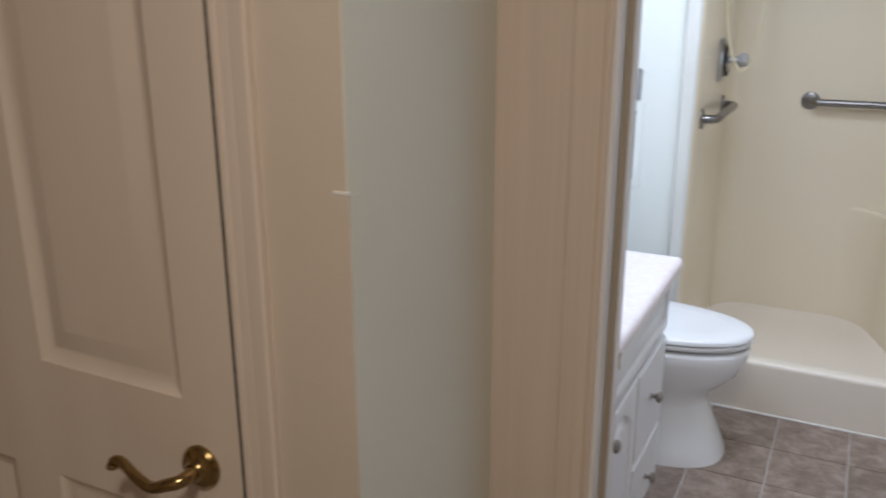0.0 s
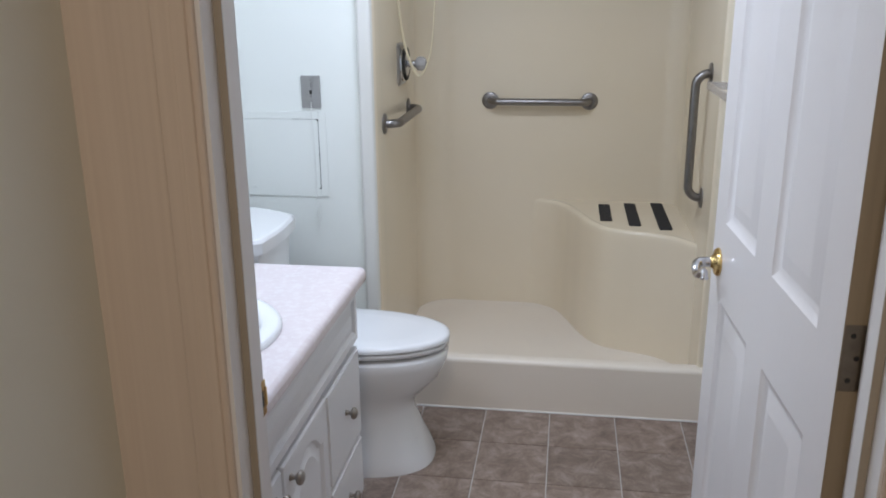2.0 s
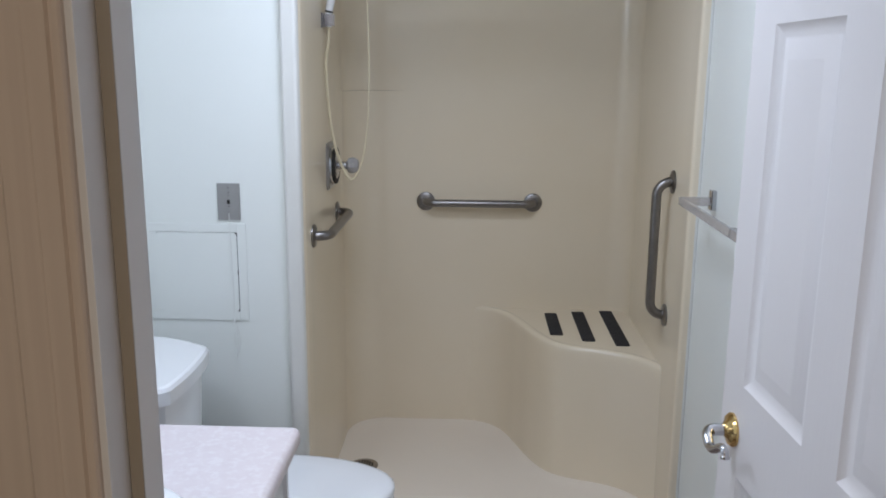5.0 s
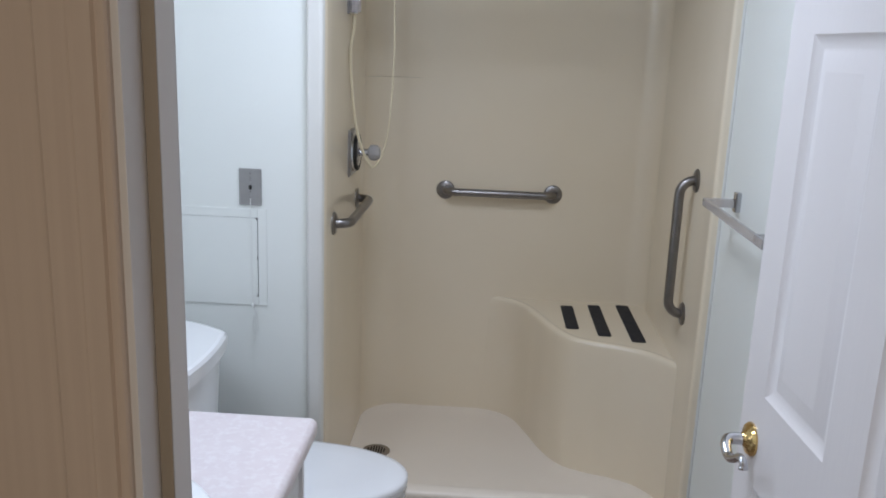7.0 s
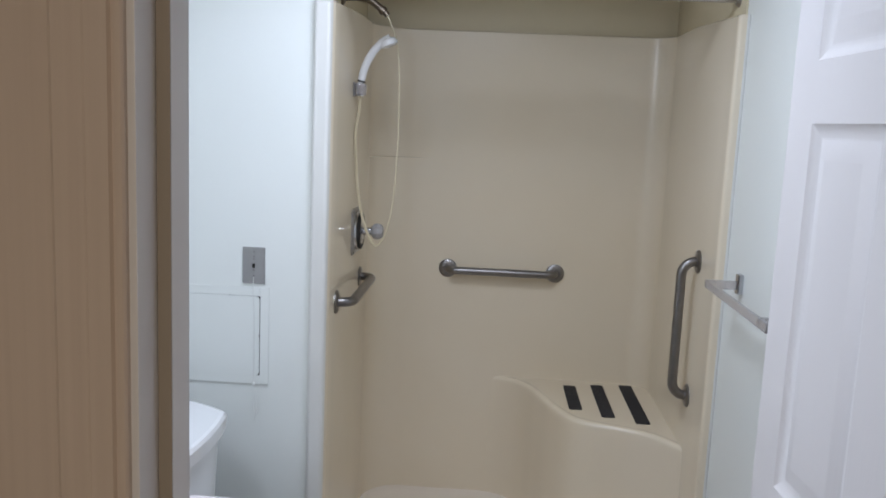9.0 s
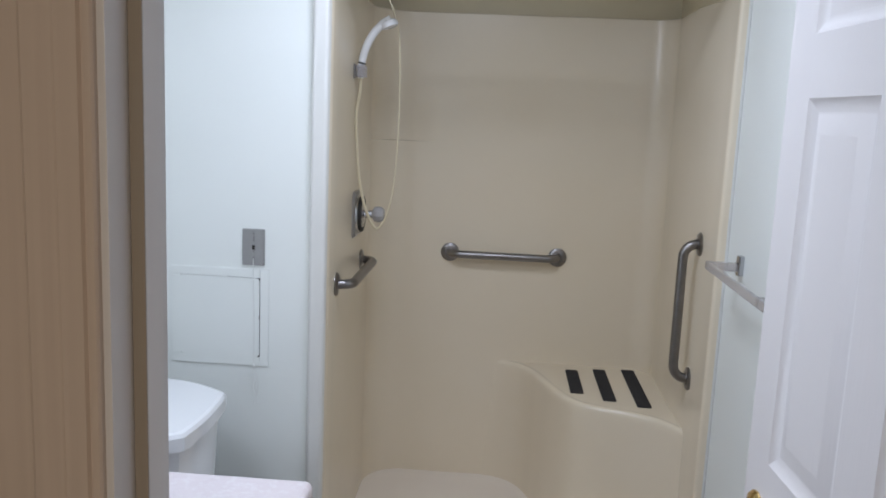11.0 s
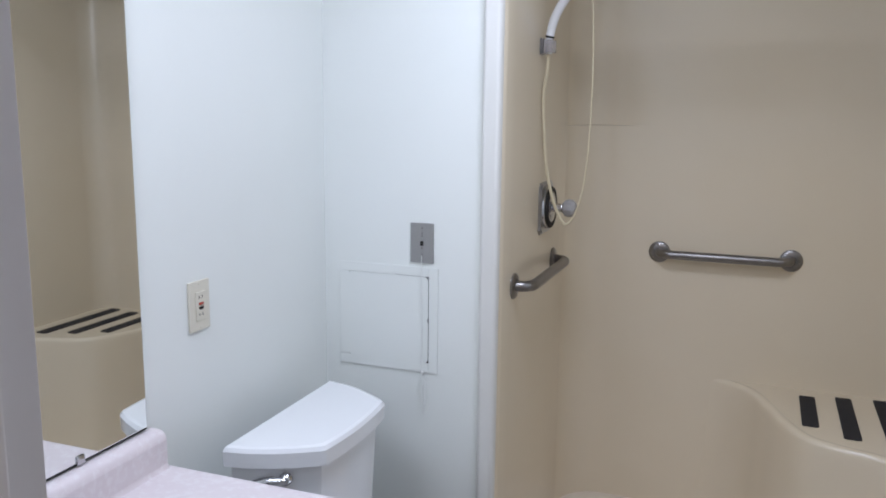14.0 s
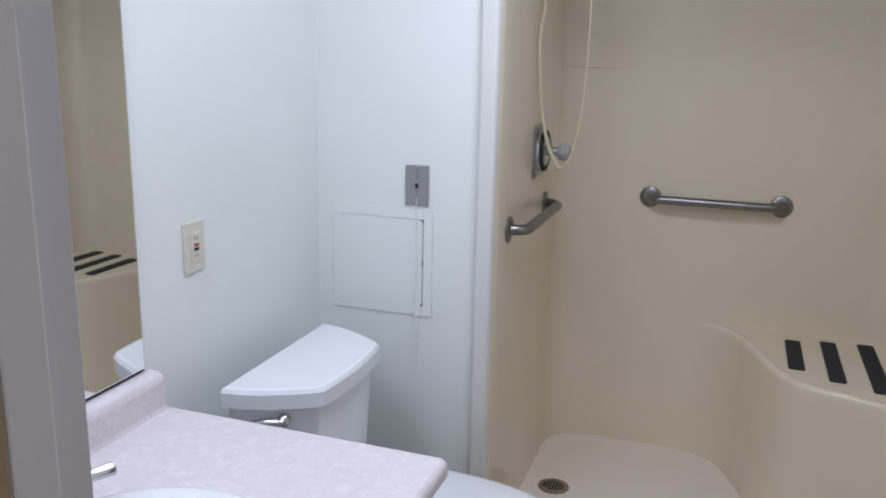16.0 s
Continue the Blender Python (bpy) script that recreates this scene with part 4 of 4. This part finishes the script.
# ---- mirror ----
mirror = thing("mirror", "frameless wall mirror standing on the backsplash", "mirror", (WEST, -1.25, 0.884))
part("backing", boxed(WEST + 0.0008, WEST + 0.006, -1.712, -0.8035, 0.8815, 1.96), dark, mirror, "dark mirror edge")
part("glass", boxed(WEST + 0.0062, WEST + 0.009, -1.71, -0.8055, 0.887, 1.958, bevel=0.0008), mirror_glass, mirror, "silvered glass")
for y in (-0.994, -1.5):
    part("clip", boxed(WEST + 0.0062, WEST + 0.0135, y - 0.010, y + 0.010, 0.8815, 0.901, bevel=0.004), chrome, mirror, "small chrome mirror clip")

# ---- unseen fixtures added for the lamps: bar over the mirror, ceiling lights ----
fixture = thing("unseen_vanity_light", "unseen white bar light added above the mirror", "wall light", (WEST, -1.28, 2.12))
part("housing", boxed(WEST + 0.001, WEST + 0.06, -1.60, -0.96, 2.08, 2.18, bevel=0.008), white_plastic, fixture)
part("diffuser", boxed(WEST + 0.0605, WEST + 0.11, -1.58, -0.98, 2.09, 2.17, bevel=0.015), lamp_glass, fixture)
for x, y, lab in ((0.40, -0.55, "round bathroom ceiling light, unseen and added"), (0.6, -3.3, "round hall ceiling light, unseen and added")):
    light = thing("unseen_ceiling_light", "flush " + lab, "ceiling light", (x, y, CEIL))
    part("rim", lathe(bmesh.new(), [(0.15, 0), (0.165, 0), (0.165, 0.02), (0.15, 0.02)], (x, y, CEIL), (0, 0, -1)), white_plastic, light)
    part("diffuser", lathe(bmesh.new(), [(0, 0.001), (0.149, 0.001), (0.149, 0.02), (0.10, 0.032), (0, 0.038)], (x, y, CEIL), (0, 0, -1)), lamp_glass, light)

# ---- outlet beside the mirror ----
outlet = thing("outlet", "almond outlet plate with red and black test buttons", "outlet", (WEST, -0.608, 1.108))
plate = part("cover_plate", boxed(WEST + 0.0005, WEST + 0.0065, -0.645, -0.571, 1.050, 1.167, bevel=0.0022), almond_plastic, outlet)
face = part("receptacle", boxed(WEST + 0.0065, WEST + 0.010, -0.625, -0.591, 1.075, 1.142, bevel=0.0015), almond_plastic, outlet)
for y0, y1, z0, z1, m in ((-0.616, -0.600, 1.111, 1.117, red_plastic), (-0.616, -0.600, 1.101, 1.107, dark)):
    part("button", boxed(WEST + 0.010, WEST + 0.0118, y0, y1, z0, z1, bevel=0.0006), m, face, "red reset button" if m is red_plastic else "black test button")
for z in (1.126, 1.085):
    for y in (-0.614, -0.603):
        part("slot", boxed(WEST + 0.0098, WEST + 0.0104, y - 0.001, y + 0.001, z, z + 0.007), dark, face)
for z in (1.058, 1.159):
    part("screw", lathe(bmesh.new(), [(0, 0), (0.003, 0), (0.0022, 0.0012), (0, 0.0014)], (WEST + 0.0065, -0.608, z), (1, 0, 0), 10), almond_plastic, plate)

# ---- pull-cord station ----
station = thing("pull_cord_station", "steel emergency call plate with a white pull cord", "call station", (-0.176, 0, 1.183))
plate = part("cover_plate", boxed(-0.211, -0.141, -0.006, -0.0005, 1.126, 1.240, bevel=0.0018), plate_steel, station, "brushed steel plate")
bm = bmesh.new()
box(bm, -0.1795, -0.1715, -0.0105, -0.006, 1.176, 1.189, bevel=0.001)
part("toggle", bm, dark, plate, "black toggle slot")
for z in (1.226, 1.211, 1.203, 1.169, 1.150):
    part("screw", lathe(bmesh.new(), [(0, 0), (0.0024, 0), (0.0018, 0.0012), (0, 0.0013)], (-0.1755, -0.006, z), (0, -1, 0), 10), steel, plate)
path = smooth_path([(-0.1755, -0.007, 1.148), (-0.1745, -0.012, 1.10), (-0.1715, -0.013, 1.0), (-0.1705, -0.013, 0.90), (-0.170, -0.014, 0.806), (-0.160, -0.014, 0.775), (-0.156, -0.013, 0.735),
                    (-0.163, -0.012, 0.708), (-0.173, -0.012, 0.735), (-0.166, -0.013, 0.770), (-0.162, -0.013, 0.72), (-0.168, -0.013, 0.68)], 6)
part("cord", tube(bmesh.new(), path, 0.0012, 8), cord_cotton, station, "thin white cord with a loop")
part("knot", tube(bmesh.new(), smooth_path([(-0.171, -0.015, 0.812), (-0.167, -0.017, 0.806), (-0.170, -0.016, 0.800), (-0.173, -0.014, 0.806), (-0.169, -0.013, 0.811)], 5), 0.0028, 8), cord_cotton, station)

# ---- access panel ----
access = thing("access_panel", "white painted plastic access panel in the wall", "access panel", (-0.28, 0, 0.96))
bm = bmesh.new()
box(bm, -0.437, -0.155, -0.0042, -0.0005, 1.086, 1.113, bevel=0.001)
box(bm, -0.437, -0.155, -0.0042, -0.0005, 0.803, 0.831, bevel=0.001)
box(bm, -0.1545, -0.127, -0.0042, -0.0005, 0.803, 1.113, bevel=0.001)
box(bm, -0.437, -0.408, -0.0042, -0.0005, 0.8312, 1.0858, bevel=0.001)
part("rim", bm, bath_paint, access)
part("gap", boxed(-0.26, -0.1542, -0.0012, -0.0004, 0.8312, 1.0866), dark, access, "dark gap round the panel door")
bm = bmesh.new()
box(bm, -0.4085, -0.1568, -0.0046, -0.0012, 0.8306, 1.0850)
bmesh.ops.bevel(bm, geom=[e for e in bm.edges if abs(e.verts[0].co.y - e.verts[1].co.y) > 0.002], offset=0.012, segments=4, affect="EDGES", profile=0.5)
leaf = part("panel_door", bm, bath_paint, access)
part("latch", boxed(-0.1575, -0.1540, -0.0056, -0.0046, 0.954, 0.964), dark, leaf)
part("latch_screw", lathe(bmesh.new(), [(0, 0), (0.0035, 0), (0.0025, 0.001), (0, 0.001)], (-0.1735, -0.0048, 0.958), (0, -1, 0), 10), bath_paint, leaf)

# ---- floor tiles ----
TILE, TX, TYE = 0.2385, 0.700, -0.0475
tile_mesh = None
for i in range(-6, 3):
    for j in range(8):
        xa, xb = TX + i * TILE, TX + (i + 1) * TILE
        yb, ya = TYE - j * 0.241, TYE - (j + 1) * 0.241
        xa, xb, ya, yb = max(xa, WEST), min(xb, EAST), max(ya, SOUTH_OUT + 0.031), min(yb, TYE)
        if xb - xa < 0.02 or yb - ya < 0.02:
            continue
        whole = abs(xb - xa - TILE) < 1e-6 and abs(yb - ya - 0.241) < 1e-6
        if whole and tile_mesh:
            data = tile_mesh
        else:
            w, d, g = (xb - xa) / 2 - 0.0016, (yb - ya) / 2 - 0.0016, 0.0012
            data = bpy.data.meshes.new("tile")
            data.from_pydata([(-w, -d, -0.003), (w, -d, -0.003), (w, d, -0.003), (-w, d, -0.003), (-w + g, -d + g, 0), (w - g, -d + g, 0), (w - g, d - g, 0), (-w + g, d - g, 0)], [],
                             [(4, 5, 6, 7), (0, 1, 5, 4), (1, 2, 6, 5), (2, 3, 7, 6), (3, 0, 4, 7)])
            data.materials.append(slate)
            tile_mesh = data if whole else tile_mesh
        tile = new("tile", data)
        tile.location, tile.parent = ((xa + xb) / 2, (ya + yb) / 2, 0), floor
